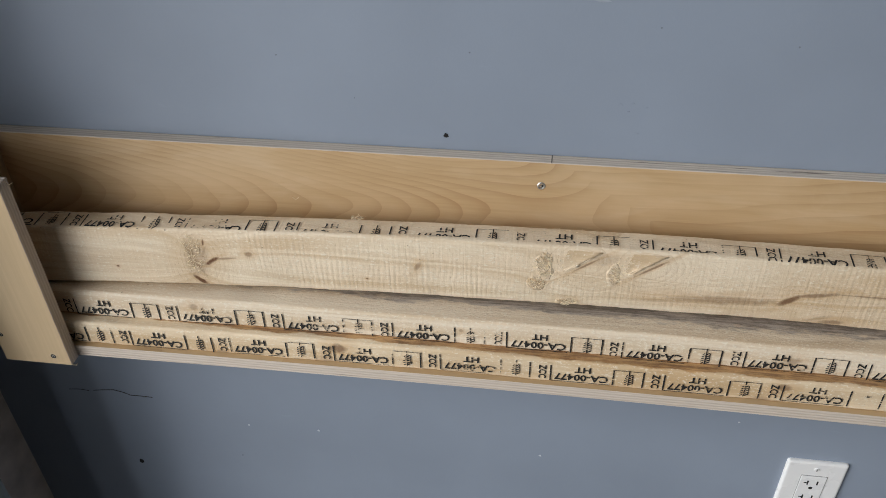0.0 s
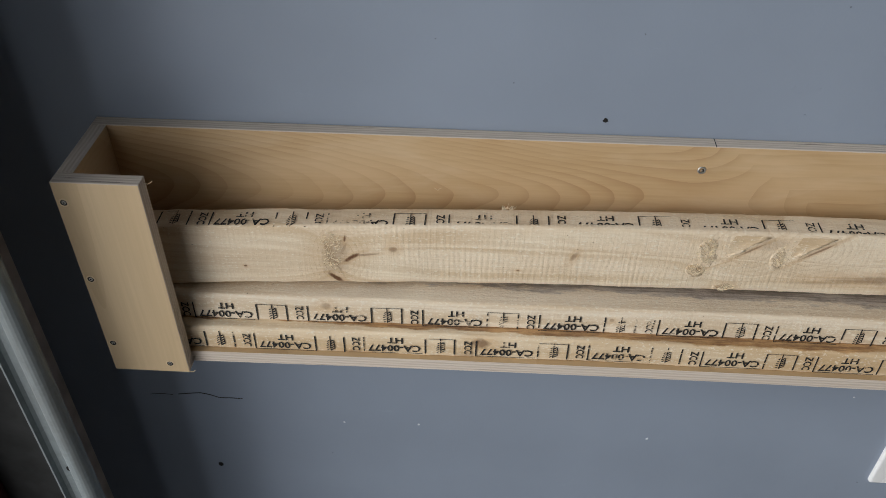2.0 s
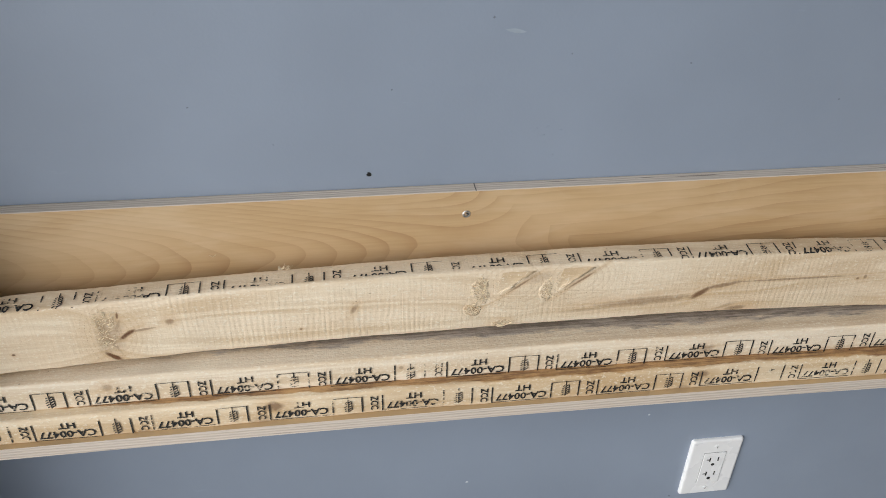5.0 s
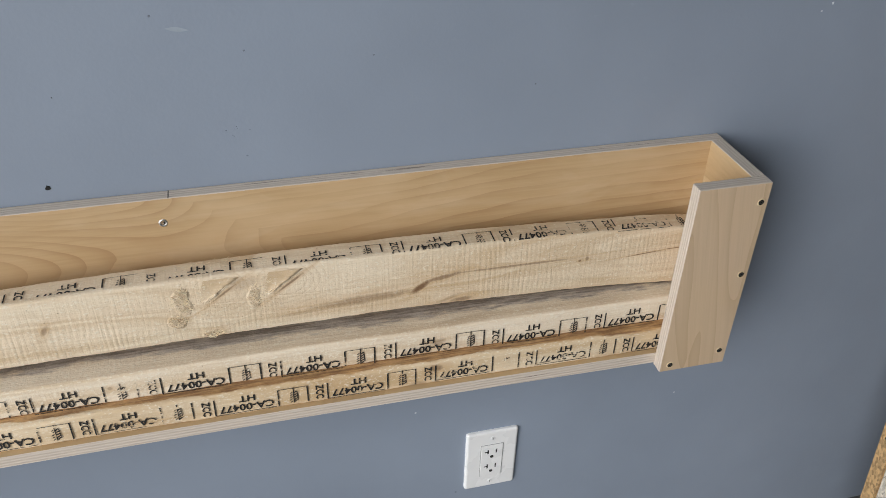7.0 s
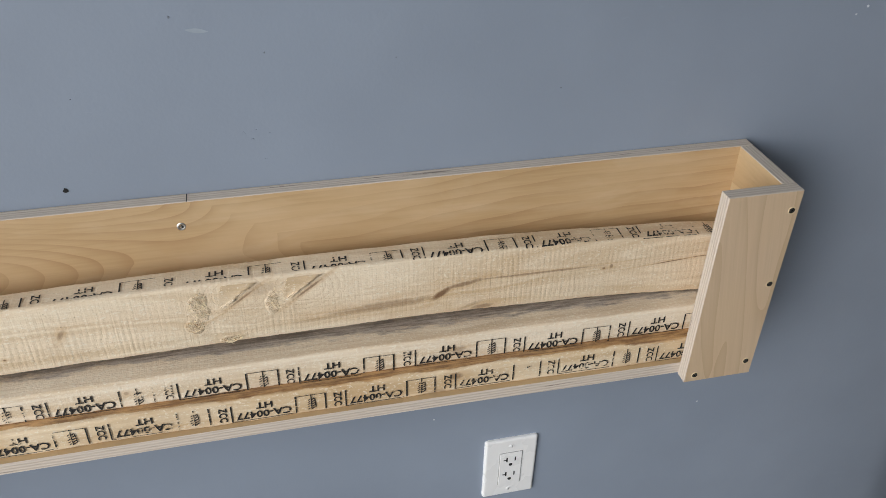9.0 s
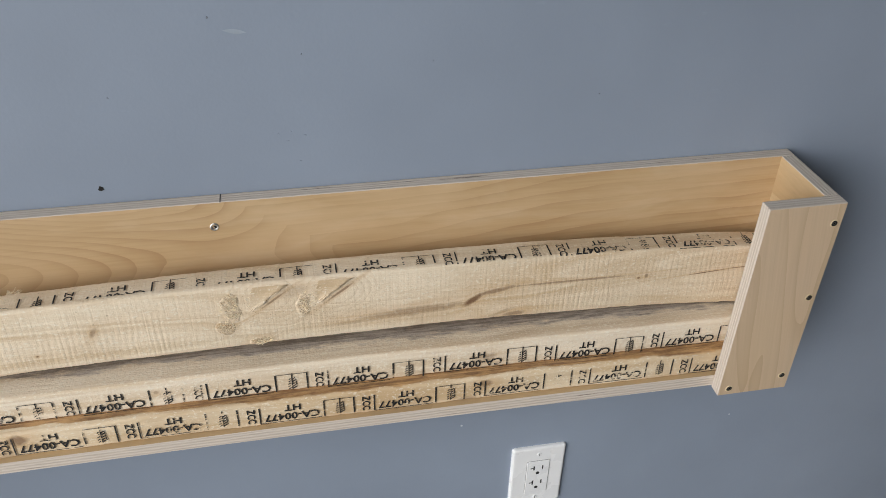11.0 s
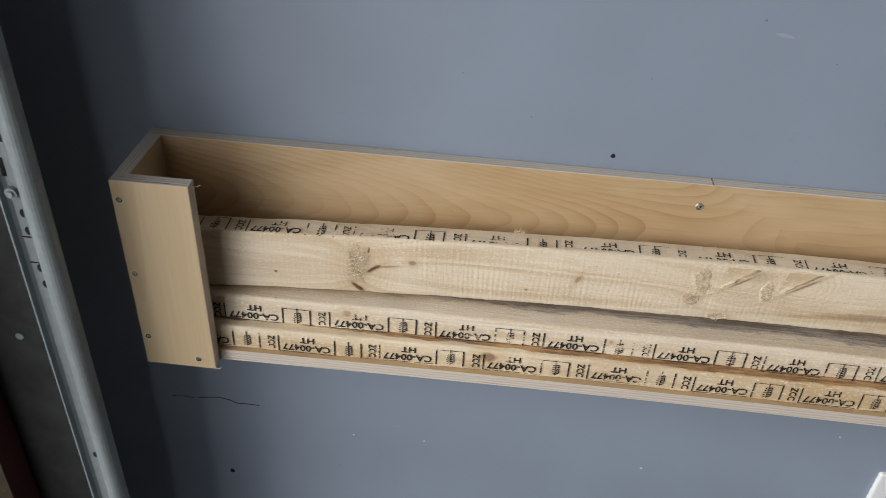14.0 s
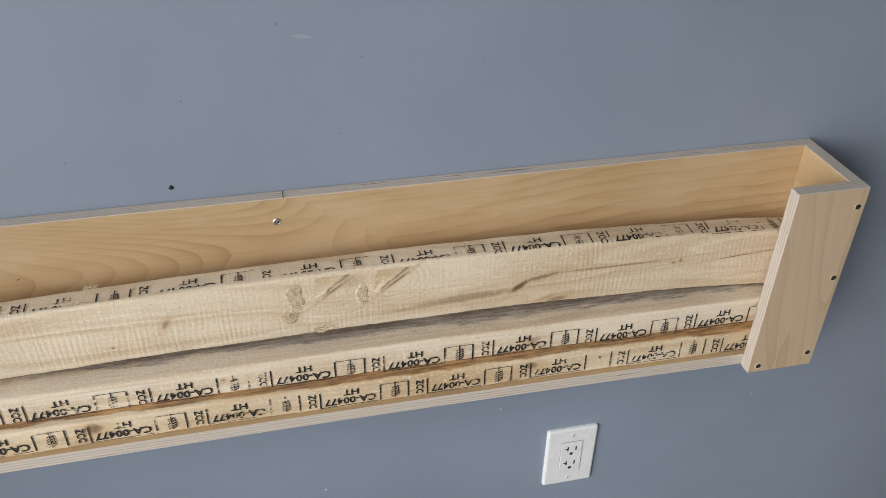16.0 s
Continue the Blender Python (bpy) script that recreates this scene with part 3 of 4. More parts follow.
PINE1 = pine("sawn_pine_upper", (0.83, 0.695, 0.52),
             knots=((0.294, 0.9715, 0.014, 0.0034, 36, 1.0), (0.2745, 0.9405, 0.012, 0.0036, -38, 1.0), (0.2885, 0.9995, 0.0016, 0.0055, -8, 0.9), (0.311, 0.977, 0.018, 0.0018, 8, 0.5), (0.277, 0.962, 0.003, 0.020, 22, 0.5), (0.268, 0.975, 0.003, 0.026, 8, 0.42), (0.286, 0.984, 0.0025, 0.013, -24, 0.4), (0.276, 0.972, 0.018, 0.030, -10, 0.30),
                    (0.3425, 0.9865, 0.006, 0.005, 0, 0.55), (0.5475, 0.986, 0.0035, 0.008, -28, 0.5), (0.169, 0.953, 0.0022, 0.0016, 0, 0.9), (0.486, 0.962, 0.002, 0.0012, 0, 0.8), (0.722, 0.949, 0.011, 0.0055, 0, 0.45), (0.686, 0.974, 0.008, 0.007, 0, 0.3),
                    (0.741, 1.006, 0.022, 0.0016, 36, 0.6), (0.812, 1.006, 0.024, 0.0018, 36, 0.65), (0.760, 1.014, 0.020, 0.008, 10, 0.2),
                    (0.9665, 0.9745, 0.016, 0.0050, 34, 0.85), (0.994, 0.9845, 0.026, 0.0036, 10, 0.6), (1.085, 0.9865, 0.090, 0.0018, -1, 0.5), (0.895, 0.968, 0.070, 0.007, 2, 0.42), (0.835, 0.962, 0.050, 0.003, 2, 0.2), (1.018, 0.947, 0.016, 0.004, 4, 0.55), (1.002, 0.951, 0.020, 0.003, 18, 0.25),
                    (1.171, 0.980, 0.002, 0.002, 0, 0.7), (1.181, 0.982, 0.003, 0.0035, 0, 0.5), (1.262, 0.977, 0.030, 0.0007, 3, 0.9), (1.310, 0.979, 0.030, 0.0007, 0, 0.8)),
             torn=((0.694, 1.000, 0.011, 0.020), (0.686, 0.974, 0.010, 0.010), (0.772, 0.996, 0.008, 0.018), (0.722, 0.949, 0.012, 0.006)),
             tan=0.26, seed=1.7, front=-0.0675, fuzzy=0.3, ridges=0.26,
             halos=((0.738, 1.010, 0.022, 0.018), (0.808, 1.010, 0.024, 0.018), (0.284, 0.972, 0.016, 0.024)))
# the grey band is weathering plus painted shade under the upper board
PINE2 = pine("sawn_pine_middle", (0.85, 0.735, 0.58), knots=((0.262, 0.905, 0.008, 0.006, 0, 0.4), (0.600, 0.903, 0.003, 0.003, 0, 0.4), (0.985, 0.898, 0.012, 0.006, 10, 0.4)),
             tan=0.16, seed=8.1, grey=(-0.0690, -0.0610, B2["z1"]), chatter=0.6, front=-0.0885, fuzzy=1.0)
# the brown tint paints the shade on this board's top strip
PINE3 = pine("sawn_pine_lower", (0.83, 0.68, 0.48), knots=((0.293, 0.843, 0.012, 0.006, 0, 0.4), (0.448, 0.868, 0.013, 0.009, 0, 0.7), (0.43, 0.848, 0.016, 0.008, 0, 0.3), (0.98, 0.868, 0.010, 0.007, 0, 0.55), (0.955, 0.845, 0.014, 0.007, 0, 0.35)), tan=0.55, seed=4.4, chatter=0.4, front=-0.1015, fuzzy=0.5,
             grey=(-0.1040, -0.1020, B3["z1"]), tint=((0.22, 0.10, 0.035), (0.55, 0.32, 0.13)))

text_cache = {}


def letters(body):
    """Flat glyph mesh of a word, centred, in x and y; built once per word."""
    if body not in text_cache:
        cu = bpy.data.curves.new("glyphs", 'FONT')
        cu.body, cu.size, cu.align_x, cu.align_y, cu.resolution_u = body, 1.0, 'CENTER', 'CENTER', 2
        cu.offset = 0.022
        tmp = new("glyphs", cu)
        bpy.context.view_layer.update()
        text_cache[body] = bpy.data.meshes.new_from_object(tmp.evaluated_get(bpy.context.evaluated_depsgraph_get()))
        bpy.data.objects.remove(tmp)
    return text_cache[body]


def ink_word(bm, body, u, v, w, h, turn, place):
    """Adds a word to a stamp, centred at (u, v) on the face and w by h in size; turn in degrees."""
    me = letters(body)
    xs = [p.co.x for p in me.vertices]
    ys = [p.co.y for p in me.vertices]
    cx, cy, sw, sh = (min(xs) + max(xs)) / 2, (min(ys) + max(ys)) / 2, max(xs) - min(xs), max(ys) - min(ys)
    a = radians(turn)
    vs = []
    for p in me.vertices:
        x, y = (p.co.x - cx) / sw * w, (p.co.y - cy) / sh * h
        vs.append(bm.verts.new(place(u + x * math.cos(a) - y * math.sin(a), v + x * math.sin(a) + y * math.cos(a))))
    for f in me.polygons:
        try:
            bm.faces.new([vs[i] for i in f.vertices])
        except ValueError:
            pass


def ink_bar(bm, u0, u1, v0, v1, place):
    n = max(1, int(abs(u1 - u0) / 0.01))
    for k in range(n):
        a, b = u0 + (u1 - u0) * k / n, u0 + (u1 - u0) * (k + 1) / n
        bm.faces.new([bm.verts.new(place(*q)) for q in ((a, v0), (b, v0), (b, v1), (a, v1))])


def heat_stamp(parent, u, period, lay, rng, faint=0.0, low=-1.0):
    """One repeat of the upside-down mill stamp: three-letter mark, bar, code and letters, bar, ear of grain, bar."""
    P = period
    ju, jv, lean = rng.uniform(-0.001, 0.001), rng.uniform(-0.0012, 0.0012), rng.uniform(-0.012, 0.012)

    def place(a, b):
        return (a + ju, b + jv + lean * (a - u), 0.0)

    def finish(name, b, owner, label=""):
        """Cuts the flat mark off at the board's ends and worn arris, then lays it on the board."""
        for co, no in (((0, low, 0), (0, 1, 0)), ((SX0 + 0.002, 0, 0), (1, 0, 0)), ((SX1 - 0.002, 0, 0), (-1, 0, 0))):
            bmesh.ops.bisect_plane(b, geom=list(b.verts) + list(b.edges) + list(b.faces), dist=1e-6, plane_co=co, plane_no=no, clear_inner=True)
        if not b.faces:
            b.free()
            return None
        for v in b.verts:
            v.co = lay(v.co.x, v.co.y)
        return part(name, b, INK, owner, label)
    bm = bmesh.new()
    ink_word(bm, "ZCC", u, 0.0, 0.0225, 0.0095, -90, place)
    stamp = finish("mill_stamp", bm, parent, "black upside-down ink stamp") or parent

    def mark(name, draw):
        b = bmesh.new()
        draw(b)
        finish(name, b, stamp)
    bars = [(0.619, 0.632)]
    if faint < 0.7:
        bars += [(0.066, 0.078), (0.880, 0.893)]
    for a, b in bars:
        mark("stamp_bar", lambda q: ink_bar(q, u + a * P, u + b * P, -0.0135, 0.0120, place))
    if faint < 0.9:
        mark("code", lambda q: ink_word(q, "CA-00477", u + 0.345 * P, -0.0060, 0.475 * P, 0.0112, 180, place))
        mark("stamp_bar", lambda q: ink_bar(q, u + 0.07 * P, u + 0.60 * P, -0.0140, -0.0132, place))
    mark("letters", lambda q: ink_word(q, "HT", u + 0.355 * P, 0.0072, 0.019, 0.0095, 180, place))
    if rng.random() < 0.6:
        mark("stamp_bar", lambda q: ink_bar(q, u + 0.63 * P, u + 0.89 * P, 0.0115, 0.0122, place))

    def ear(q):
        def stroke(u0, v0, u1, v1, w):
            n = Vector((-(v1 - v0), u1 - u0)).normalized() * w / 2
            q.faces.new([q.verts.new(place(u + x, y)) for x, y in ((u0 - n.x, v0 - n.y), (u1 - n.x, v1 - n.y), (u1 + n.x, v1 + n.y), (u0 + n.x, v0 + n.y))])
        c = 0.762 * P
        stroke(c, -0.0120, c, 0.0130, 0.0013)
        for k in range(5):
            z = -0.0105 + 0.0036 * k
            w = 0.0052 - 0.0006 * abs(k - 1.5)
            stroke(c + 0.0006, z, c + w, z + 0.0026, 0.0016)
            stroke(c - w, z - 0.0004, c - 0.0016, z + 0.0016, 0.0013)
        stroke(c + 0.0050, -0.0085, c + 0.0042, 0.0060, 0.0010)
    mark("grain_emblem", ear)


def lumber_board(spec, shift, mat, label, seed, first, period, count, on_top, faint, sink=0.0):
    ob = thing("lumber_board", ((SX0 + SX1) / 2, (spec["y0"] + spec["y1"]) / 2, spec["z0"]), label, "lumber", "boards in the rack")
    bm = board_mesh(SX0, SX1, spec["y0"], spec["y1"], spec["z0"], spec["z1"], 0.0042, shift, seed)
    part("board", bm, mat, ob, smooth=True)
    rng = random.Random(seed)

    def on_front(u, v):
        dy, dz, tw = shift(u)
        return (u, spec["y0"] + dy - 0.0011, (spec["z0"] + spec["z1"]) / 2 + dz + v + sink)

    def on_upper(u, v):
        dy, dz, tw = shift(u)
        y = spec["y0"] + 0.0085 + 0.018 * (u - 0.68) ** 2 + v
        edge = spec["y0"] + 0.0042 - y   # past the arris the ink turns down over it
        return (u, y + dy, spec["z1"] + dz + 0.0011 - (max(0.0, edge) ** 2) / 0.0075)
    for k in range(count):
        u = first + period * k
        low = -(0.0075 + 0.018 * (u + 0.05 - 0.68) ** 2 - 0.006 * faint.get(k, 0.0)) if on_top else -1.0
        heat_stamp(ob, u, period, on_upper if on_top else on_front, rng, faint.get(k, 0.0), low)
    return ob


lumber_board(B3, shift3, PINE3, "rough pine board lying flat on the rack shelf", 3, 0.163 - 0.1343, 0.1343, 10, False, {})
lumber_board(B2, shift2, PINE2, "pale pine board with a weathered, shade-darkened grey top, lying flat", 2, 0.0895, 0.1387, 9, False, {}, -0.0045)
b1 = lumber_board(B1, shift1, PINE1, "knotty rough-sawn pine board standing on its edge", 1, 0.1245 - 0.1355, 0.1355, 10, True, {2: 0.3, 3: 0.6, 4: 0.8, 5: 0.75, 6: 0.4})

FIBRE = plain("torn_fibre", (0.76, 0.625, 0.43), 0.75, 0.0, 0.35, 240)
FLAKE = pine("torn_flake", (0.79, 0.645, 0.47), tan=0.25, seed=6.6, chatter=0.2)


def torn_fibres(parent, cx, cz, hx, hz, n, turn, seed, on_top=False):
    """A patch of short raised fibres, torn out by the saw."""
    rng = random.Random(seed)
    bm = bmesh.new()
    for _ in range(n):
        a, r = rng.uniform(0, 2 * math.pi), math.sqrt(rng.random())
        u, v = cx + hx * r * math.cos(a), cz + hz * r * math.sin(a)
        t = radians(turn + rng.gauss(0, 38))
        ln, w, lift = rng.uniform(0.003, 0.0075), rng.uniform(0.0003, 0.0006), rng.uniform(0.0004, 0.0016)
        du, dv = math.cos(t), math.sin(t)
        pts = []
        for k in range(4):
            f = k / 3
            e = lift * f * f + 0.0002
            ww = w * (1 - 0.7 * f)
            uu, vv = u + du * ln * f, v + dv * ln * f
            for sgn in (-1, 1):
                pu, pv = uu - sgn * dv * ww, vv + sgn * du * ww
                dy, dz, tw = shift1(pu)
                if on_top:
                    pts.append(bm.verts.new((pu, pv, B1["z1"] + dz + e)))
                else:
                    pts.append(bm.verts.new((pu, B1["y0"] + dy - e, pv)))
        for k in range(3):
            bm.faces.new((pts[2 * k], pts[2 * k + 1], pts[2 * k + 3], pts[2 * k + 2]))
    return tagged(part("torn_fibre_patch", bm, FIBRE, parent, "raised torn wood fibres"), kind="stuff")


def torn_flake(parent, u0, v0, u1, v1, w, lift):
    """A long leaf-shaped flake lifted along one edge."""
    bm = bmesh.new()
    L = math.hypot(u1 - u0, v1 - v0)
    du, dv = (u1 - u0) / L, (v1 - v0) / L
    rows = []
    for i in range(15):
        f = i / 14
        ww = w * math.sin(math.pi * f) ** 0.7 * (1 + 0.3 * noise.noise(Vector((f * 5, u0 * 30, 0))))
        row = []
        for j in range(5):
            g = j / 4
            off = ww * (g - 0.5)
            e = lift * (g ** 2.2) * math.sin(math.pi * f) * (1 + 0.4 * noise.noise(Vector((f * 9, g * 3, u0 * 50)))) + 0.0001
            uu, vv = u0 + du * L * f - dv * off, v0 + dv * L * f + du * off
            row.append(bm.verts.new((uu, B1["y0"] + shift1(uu)[0] - e, vv)))
        row.append(bm.verts.new((row[-1].co.x, B1["y0"] + shift1(row[-1].co.x)[0] + 0.0005, row[-1].co.z)))
        rows.append(row)
    for a, b in zip(rows, rows[1:]):
        for j in range(5):
            bm.faces.new((a[j], a[j + 1], b[j + 1], b[j]))
    part("torn_flake", bm, FLAKE, parent, "lifted flake of torn grain", True)


torn_fibres(b1, 0.272, 0.992, 0.011, 0.016, 70, 70, 11)
torn_fibres(b1, 0.271, 0.966, 0.010, 0.014, 60, 50, 12)
torn_fibres(b1, 0.692, 1.000, 0.010, 0.018, 170, 80, 13)
torn_fibres(b1, 0.686, 0.973, 0.010, 0.008, 80, 55, 14)
torn_fibres(b1, 0.775, 0.998, 0.006, 0.016, 70, 65, 15)
torn_fibres(b1, 0.722, 0.949, 0.011, 0.005, 60, 20, 16)


def torn_wedge(parent, u0, v0, seed):
    """A three-sided scoop of torn grain, from a tip up to the board's arris: smooth across, with a stepped raised edge."""
    bm = bmesh.new()
    rng = random.Random(seed)
    jag = [rng.uniform(-0.0022, 0.0022) for _ in range(15)]
    rows = []
    for i in range(15):
        f = i / 14
        v = v0 + (B1["z1"] + shift1(u0)[1] - 0.0045 - v0) * f
        left = u0 - 0.006 * f + 0.010 * f * f + 0.003 * noise.noise(Vector((f * 7, seed, 0)))
        right = u0 + 0.040 * f + jag[i] * min(1.0, 4 * f)
        row = []
        for k in range(7):
            g = k / 6
            uu = left + (right - left) * g
            e = 0.0002 + (0.0018 * g ** 2.5 + 0.0007 * noise.noise(Vector((f * 16 + g * 5, g * 2, seed)))) * min(1.0, 3 * f + 0.15)
            row.append(bm.verts.new((uu, B1["y0"] + shift1(uu)[0] - e - 0.0004, v)))
        row.append(bm.verts.new((row[-1].co.x + 0.0012, B1["y0"] + shift1(right)[0] + 0.001, v - 0.0012)))
        rows.append(row)
    for a, b in zip(rows, rows[1:]):
        for k in range(7):
            bm.faces.new((a[k], a[k + 1], b[k + 1], b[k]))
    part("torn_wedge", bm, WEDGE, parent, "torn wedge of bare pinkish grain", True)


WEDGE = pine("torn_wedge_wood", (0.80, 0.67, 0.50), tan=0.35, seed=2.6, chatter=0.2)
flake_rng = random.Random(31)
for fx, fz in ((0.716, 0.994), (0.787, 0.994)):
    torn_wedge(b1, fx, fz, int(fx * 100))
    torn_fibres(b1, fx + 0.004, fz + 0.014, 0.009, 0.012, 45, 55, int(fx * 1000))
    for k in range(7):   # slivers lifted along the stepped edge
        a, b = fx - 0.001 + 0.0035 * k + flake_rng.uniform(-0.002, 0.002), fz - 0.001 + 0.0022 * k + flake_rng.uniform(-0.001, 0.004)
        n = flake_rng.uniform(0.4, 0.7)
        torn_flake(b1, a, b, a + 0.026 * n, b + 0.019 * n, flake_rng.uniform(0.003, 0.005), flake_rng.uniform(0.0012, 0.0026))
torn_fibres(b1, 0.471, -0.046, 0.007, 0.003, 26, 60, 17, True)
torn_fibres(b1, 0.500, -0.055, 0.060, 0.006, 40, 10, 18, True)
torn_fibres(b1, 0.720, -0.055, 0.070, 0.008, 60, 10, 19, True)

# ---- wall outlet ----
outlet = thing("wall_outlet", (1.099, 0, 0.560), "white double wall socket with a smooth cover plate", "outlet")
OX, OZ, OW, OH = 1.0997, 0.5570, 0.0838, 0.1262
bm = bmesh.new()
box(bm, OX - OW / 2, OX + OW / 2, -0.0062, 0.0, OZ - OH / 2, OZ + OH / 2)
front = [e for e in bm.edges if all(v.co.y < -0.006 for v in e.verts)]
side = [e for e in bm.edges if abs(e.verts[0].co.y - e.verts[1].co.y) > 0.005]
bmesh.ops.bevel(bm, geom=front + side, offset=0.0042, segments=4, affect='EDGES', profile=0.5)
part("cover_plate", bm, WHITE_PLASTIC, outlet)
bm = bmesh.new()
box(bm, OX - 0.0185, OX + 0.0185, -0.0064, -0.0060, OZ - 0.0355, OZ + 0.0355)
part("gap", bm, plain("plate_shadow_gap", (0.33, 0.33, 0.33), 0.7), outlet)
bm = bmesh.new()
box(bm, OX - 0.0176, OX + 0.0176, -0.0076, -0.0062, OZ - 0.0345, OZ + 0.0345)
bevel(bm, 0.0006, 2)
sock = part("receptacle", bm, WHITE_PLASTIC, outlet)
for dz in (0.0165, -0.0165):
    for bx in ((-0.0075, -0.0053, -0.0005, 0.0085), (-0.0118, -0.0060, 0.0028, 0.0046), (0.0060, 0.0080, 0.0000, 0.0085)):
        bm = bmesh.new()
        box(bm, OX + bx[0], OX + bx[1], -0.0079, -0.0074, OZ + dz + bx[2], OZ + dz + bx[3])
        part("slot", bm, SLOT, sock)
    bm = bmesh.new()
    disc(bm, (OX, -0.0079, OZ + dz - 0.0075), 0.0029, '-y', 16, 0.0004)
    part("slot", bm, SLOT, sock)
for dz in (0.049, -0.049):
    bm = bmesh.new()
    disc(bm, (OX, -0.0072, OZ + dz), 0.0033, '-y', 16, 0.0012)
    box(bm, OX - 0.0004, OX + 0.0004, -0.0075, -0.0071, OZ + dz - 0.0025, OZ + dz + 0.0025, 1)
    part("plate_screw", bm, [WHITE_PLASTIC, SLOT], outlet)

# ---- garage door track ----
track = thing("garage_door_track", (-0.047, -0.21, 0), "galvanised steel garage door track on an angle bracket", "door track")
bm = bmesh.new()
lip = [radians(90 - 255 * k / 16) for k in range(17)]
LX, LY = -0.0420, -0.2060
prof = [(-0.0832, -0.2050), (-0.0810, -0.1970), (-0.0760, -0.1935)]
prof += [(LX + 0.0125 * math.cos(a), LY + 0.0125 * math.sin(a)) for a in lip]
prof += [(LX + 0.0103 * math.cos(a), LY + 0.0103 * math.sin(a)) for a in reversed(lip)]
prof += [(-0.0750, -0.1957), (-0.0788, -0.1985), (-0.0810, -0.2050)]
sweep_z(bm, prof, 0.05, 2.45, 12)
part("channel", bm, GALV, track)
bm = bmesh.new()
sweep_z(bm, [(-0.095, -0.1905), (-0.095, -0.1880), (WALL_X + 0.0015, -0.1880), (WALL_X + 0.0015, -0.150), (WALL_X + 0.0002, -0.150), (WALL_X + 0.0002, -0.1905)], 0.05, 2.45, 8)
part("angle_bracket", bm, DARK_STEEL, track, "dull grey steel angle")
for x, z in ((-0.068, 1.281), (-0.068, 1.256), (-0.068, 1.205), (-0.067, 1.182), (-0.067, 1.090), (-0.067, 1.067), (-0.066, 1.016), (-0.065, 0.993), (-0.066, 0.70), (-0.066, 0.55)):
    bm = bmesh.new()
    disc(bm, (x, -0.1960, z), 0.0036, '-y', 14, 0.0004)
    for v in bm.verts:
        v.co.z = z + (v.co.z - z) * 1.5
        v.co.x = min(v.co.x, x + 0.0008)
    part("slot_hole", bm, HOLE, track)
for z0, z1 in ((1.214, 1.247), (1.023, 1.058)):
    for z in (z0, z1):
        bm = bmesh.new()
        box(bm, -0.0895, -0.0620, -0.1964, -0.1956, z, z + 0.0014)
        part("seam", bm, HOLE, track)
bm = bmesh.new()
box(bm, -0.0775, -0.0725, -0.1970, -0.1955, 1.136, 1.158)
bevel(bm, 0.0004, 1)
part("bracket_slot", bm, HOLE, track)
bm = bmesh.new()
disc(bm, (-0.0715, -0.2005, 1.117), 0.0068, '-y', 16, 0.0045)
disc(bm, (-0.0715, -0.2030, 1.117), 0.0038, '-y', 6, 0.003)
part("bolt", bm, GALV, track, "round bolt head with a nut")
for x, z in ((-0.124, 1.142), (-0.121, 1.100), (-0.122, 0.902)):
    bm = bmesh.new()
    disc(bm, (x, -0.1925, z), 0.0050, '-y', 12, 0.002)
    part("bolt", bm, GALV, track)

# ---- sheets leaning beyond the rack ----


def leaning_sheet(y0, y1, mat, label, x0=1.70):
    ob = thing("leaning_sheet", (x0 + 0.3, (y0 + y1) / 2, 0), label, "sheet", "sheets leaning by the wall")
    bm = bmesh.new()
    box(bm, x0, x0 + 0.61, y0, y1, 0, 1.22)
    lean = 0.09
    for v in bm.verts:
        v.co.y += lean * (v.co.z - 0.58)
    bevel(bm, 0.0012, 1)
    part("panel", bm, mat, ob)
    return ob


sheet_a = leaning_sheet(-0.166, -0.142, strand_board("particle_board_edge", (0.50, 0.32, 0.15)), "tan particle board sheet leaning beside the wall")
sheet_b = leaning_sheet(-0.188, -0.1685, strand_board("pale_particle_board", (0.62, 0.56, 0.47)), "pale chipboard sheet leaning beside the wall", 1.702)

for z in (0.640, 0.622, 0.604):
    bm = bmesh.new()
    yc = -0.154 + 0.09 * (z - 0.58)
    box(bm, 1.6992, 1.7002, yc - 0.006, yc - 0.004, z, z + 0.013)
    box(bm, 1.6992, 1.7002, yc - 0.004, yc + 0.003, z + 0.003, z + 0.006)
    part("scrawl_bar", bm, PENCIL, sheet_a, "black marker stroke")

# ---- marks on the wall ----


def wall_mark(name, x, z, r, mat, label, category, n=9, depth=0.0006):
    bm = bmesh.new()
    rng = random.Random(int(x * 1000) + int(z * 1000))
    vs = [bm.verts.new((x + r * rng.uniform(0.55, 1.1) * math.cos(2 * math.pi * i / n), -depth, z + r * rng.uniform(0.55, 1.1) * math.sin(2 * math.pi * i / n))) for i in range(n)]
    bm.faces.new(vs)
    bs = [bm.verts.new((v.co.x, 0.0, v.co.z)) for v in vs]
    for i in range(n):
        bm.faces.new((vs[i], vs[(i + 1) % n], bs[(i + 1) % n], bs[i]))
    return tagged(part(name, bm, mat), label, category)


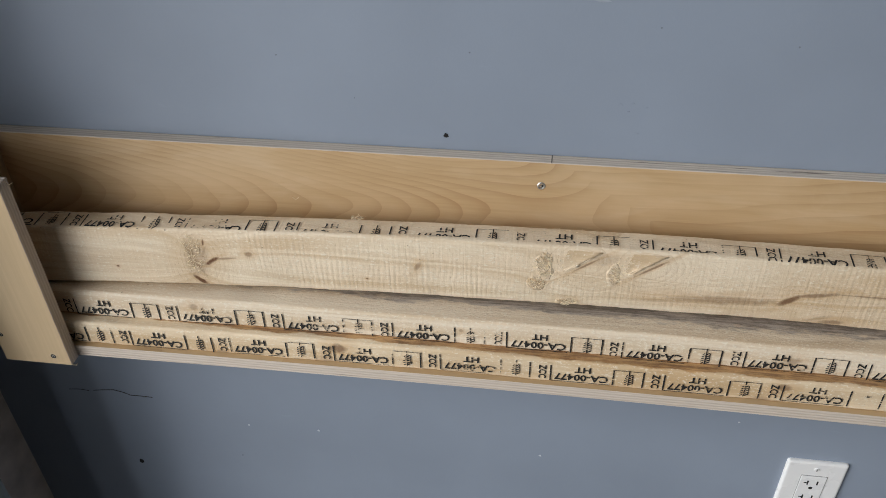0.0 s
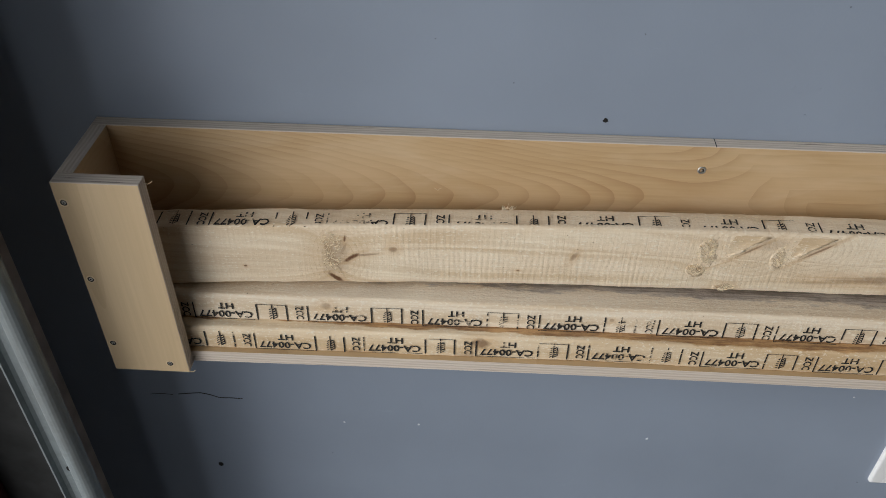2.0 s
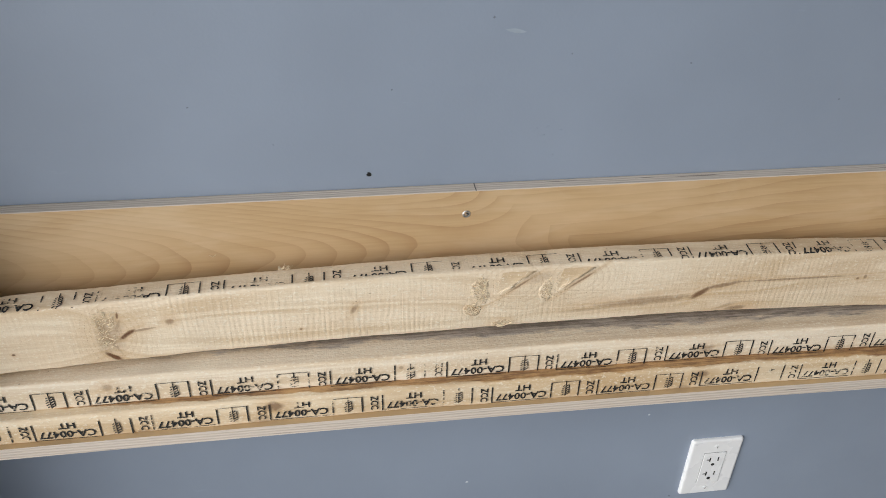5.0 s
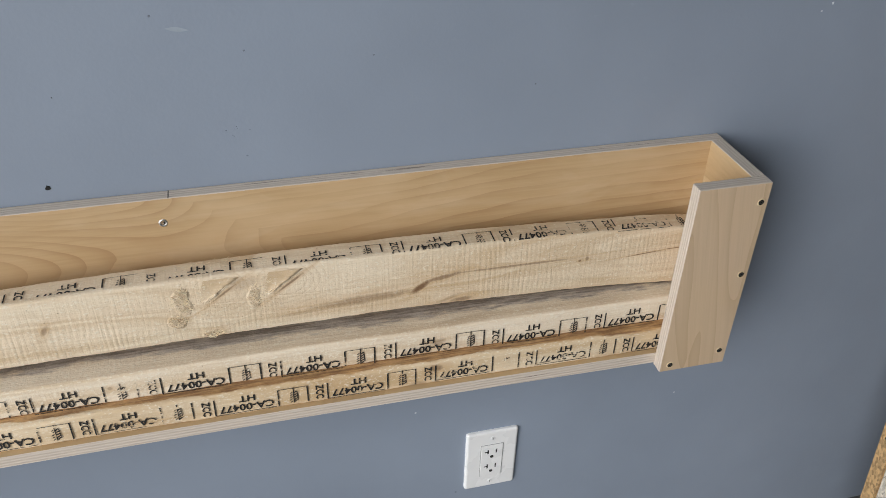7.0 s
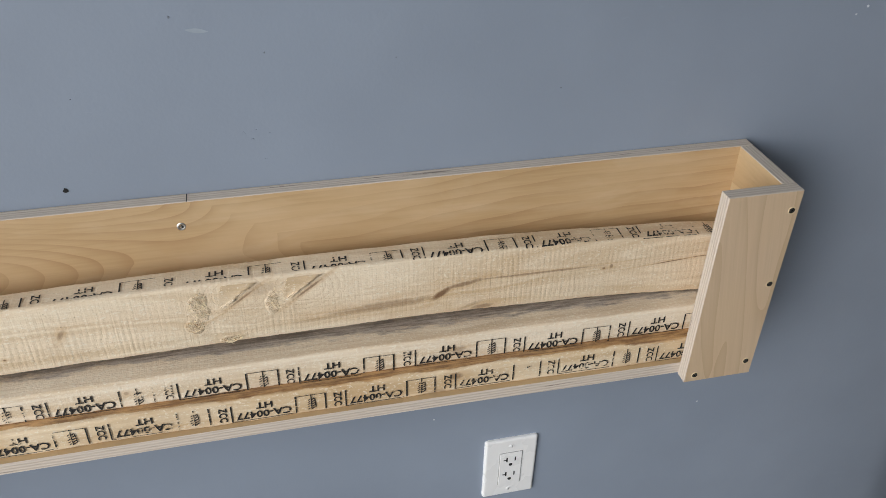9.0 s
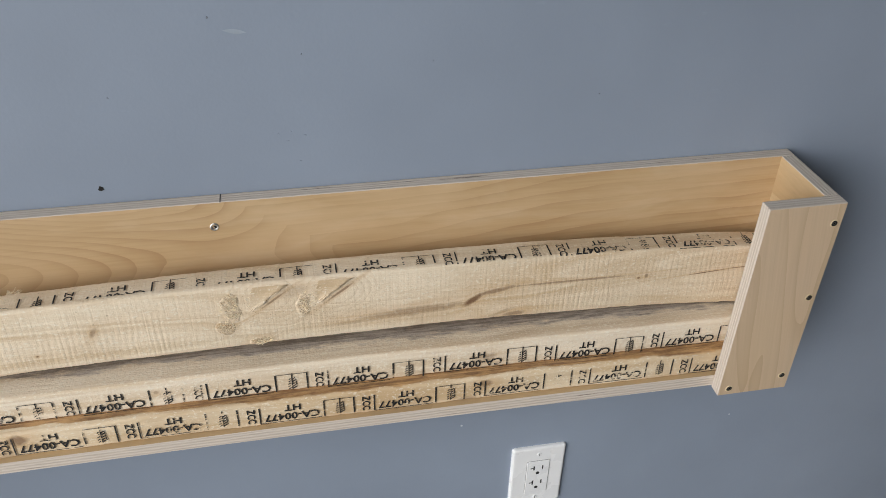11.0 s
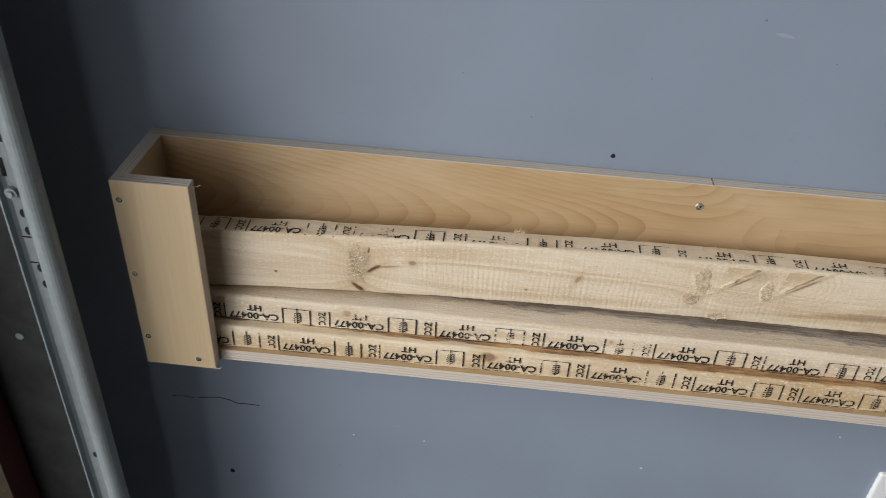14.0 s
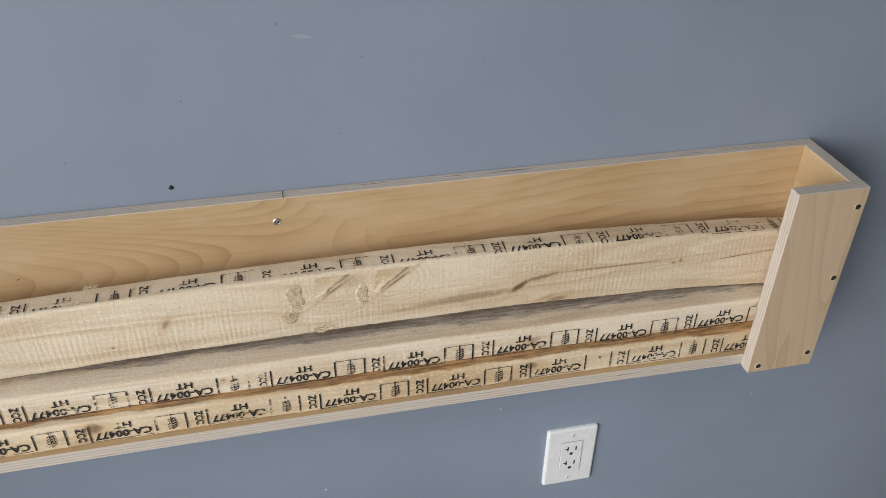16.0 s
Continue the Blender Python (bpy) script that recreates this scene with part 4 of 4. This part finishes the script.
wall_mark("screw_hole", 0.573, 1.118, 0.0034, HOLE, "small dark screw hole in the painted wall", "hole")
for x, z in ((0.247, 0.572), (0.361, 0.575), (0.707, 0.568)):
    wall_mark("wall_chip", x, z, 0.0022, SPACKLE, "tiny white chip in the wall paint", "paint chip")
wall_mark("wall_scuff", 0.035, 0.447, 0.0055, HOLE, "small dark gouge in the wall paint", "scuff")
for x, z, r in ((0.707, 1.297, 0.0014), (0.794, 1.255, 0.0010), (0.386, 1.208, 0.0010), (0.223, 0.493, 0.0013), (1.045, 0.487, 0.0016), (0.60, 1.22, 0.0009), (0.93, 1.24, 0.0010), (1.12, 1.19, 0.0009), (0.47, 1.16, 0.0008), (1.30, 1.29, 0.0010)):
    wall_mark("wall_speck", x, z, r, FAINT, "tiny dark speck on the painted wall", "speck")
for x, z, r in ((0.763, 1.166, 0.0028), (0.776, 1.168, 0.0022), (0.784, 1.132, 0.0025), (0.791, 1.164, 0.0018), (0.772, 1.158, 0.002)):
    wall_mark("paint_bump", x, z, r, WALL_PAINT, "small bump under the wall paint", "bump", 9, 0.0004)
for x, z, r in ((1.495, 1.262, 0.0017), (1.482, 1.253, 0.0014), (0.978, 0.684, 0.0016), (1.407, 0.631, 0.0018)):
    wall_mark("wall_chip", x, z, r, SPACKLE, "tiny white chip in the wall paint", "paint chip")
PALE_SCUFF = plain("pale_scuff", (0.345, 0.39, 0.455), 0.6)
bm = bmesh.new()
prev = None
for i in range(9):
    f = i / 8
    w = 0.0022 * math.sin(math.pi * f) + 0.0002
    cur = [bm.verts.new((0.720 + 0.022 * f, -0.0004, 1.2835 - 0.003 * f + q * w)) for q in (-1, 1)]
    if prev:
        bm.faces.new((prev[0], cur[0], cur[1], prev[1]))
    prev = cur
tagged(part("wall_scuff", bm, PALE_SCUFF), "pale rubbed smear on the blue-grey wall", "scuff")
line = thing("pencil_scribble", (0.03, 0, 0.62), "wavy dark pencil line on the wall below the rack", "pencil line")
thread("stroke", [(-0.002, -0.0003, 0.619), (0.015, -0.0003, 0.622), (0.033, -0.0003, 0.6245), (0.048, -0.0003, 0.621), (0.060, -0.0003, 0.6155), (0.078, -0.0003, 0.616), (0.096, -0.0003, 0.6155)], 0.0007, PENCIL, line)
thread("stroke", [(-0.045, -0.0003, 0.616), (-0.025, -0.0003, 0.6185), (-0.010, -0.0003, 0.617)], 0.0005, PENCIL, line)
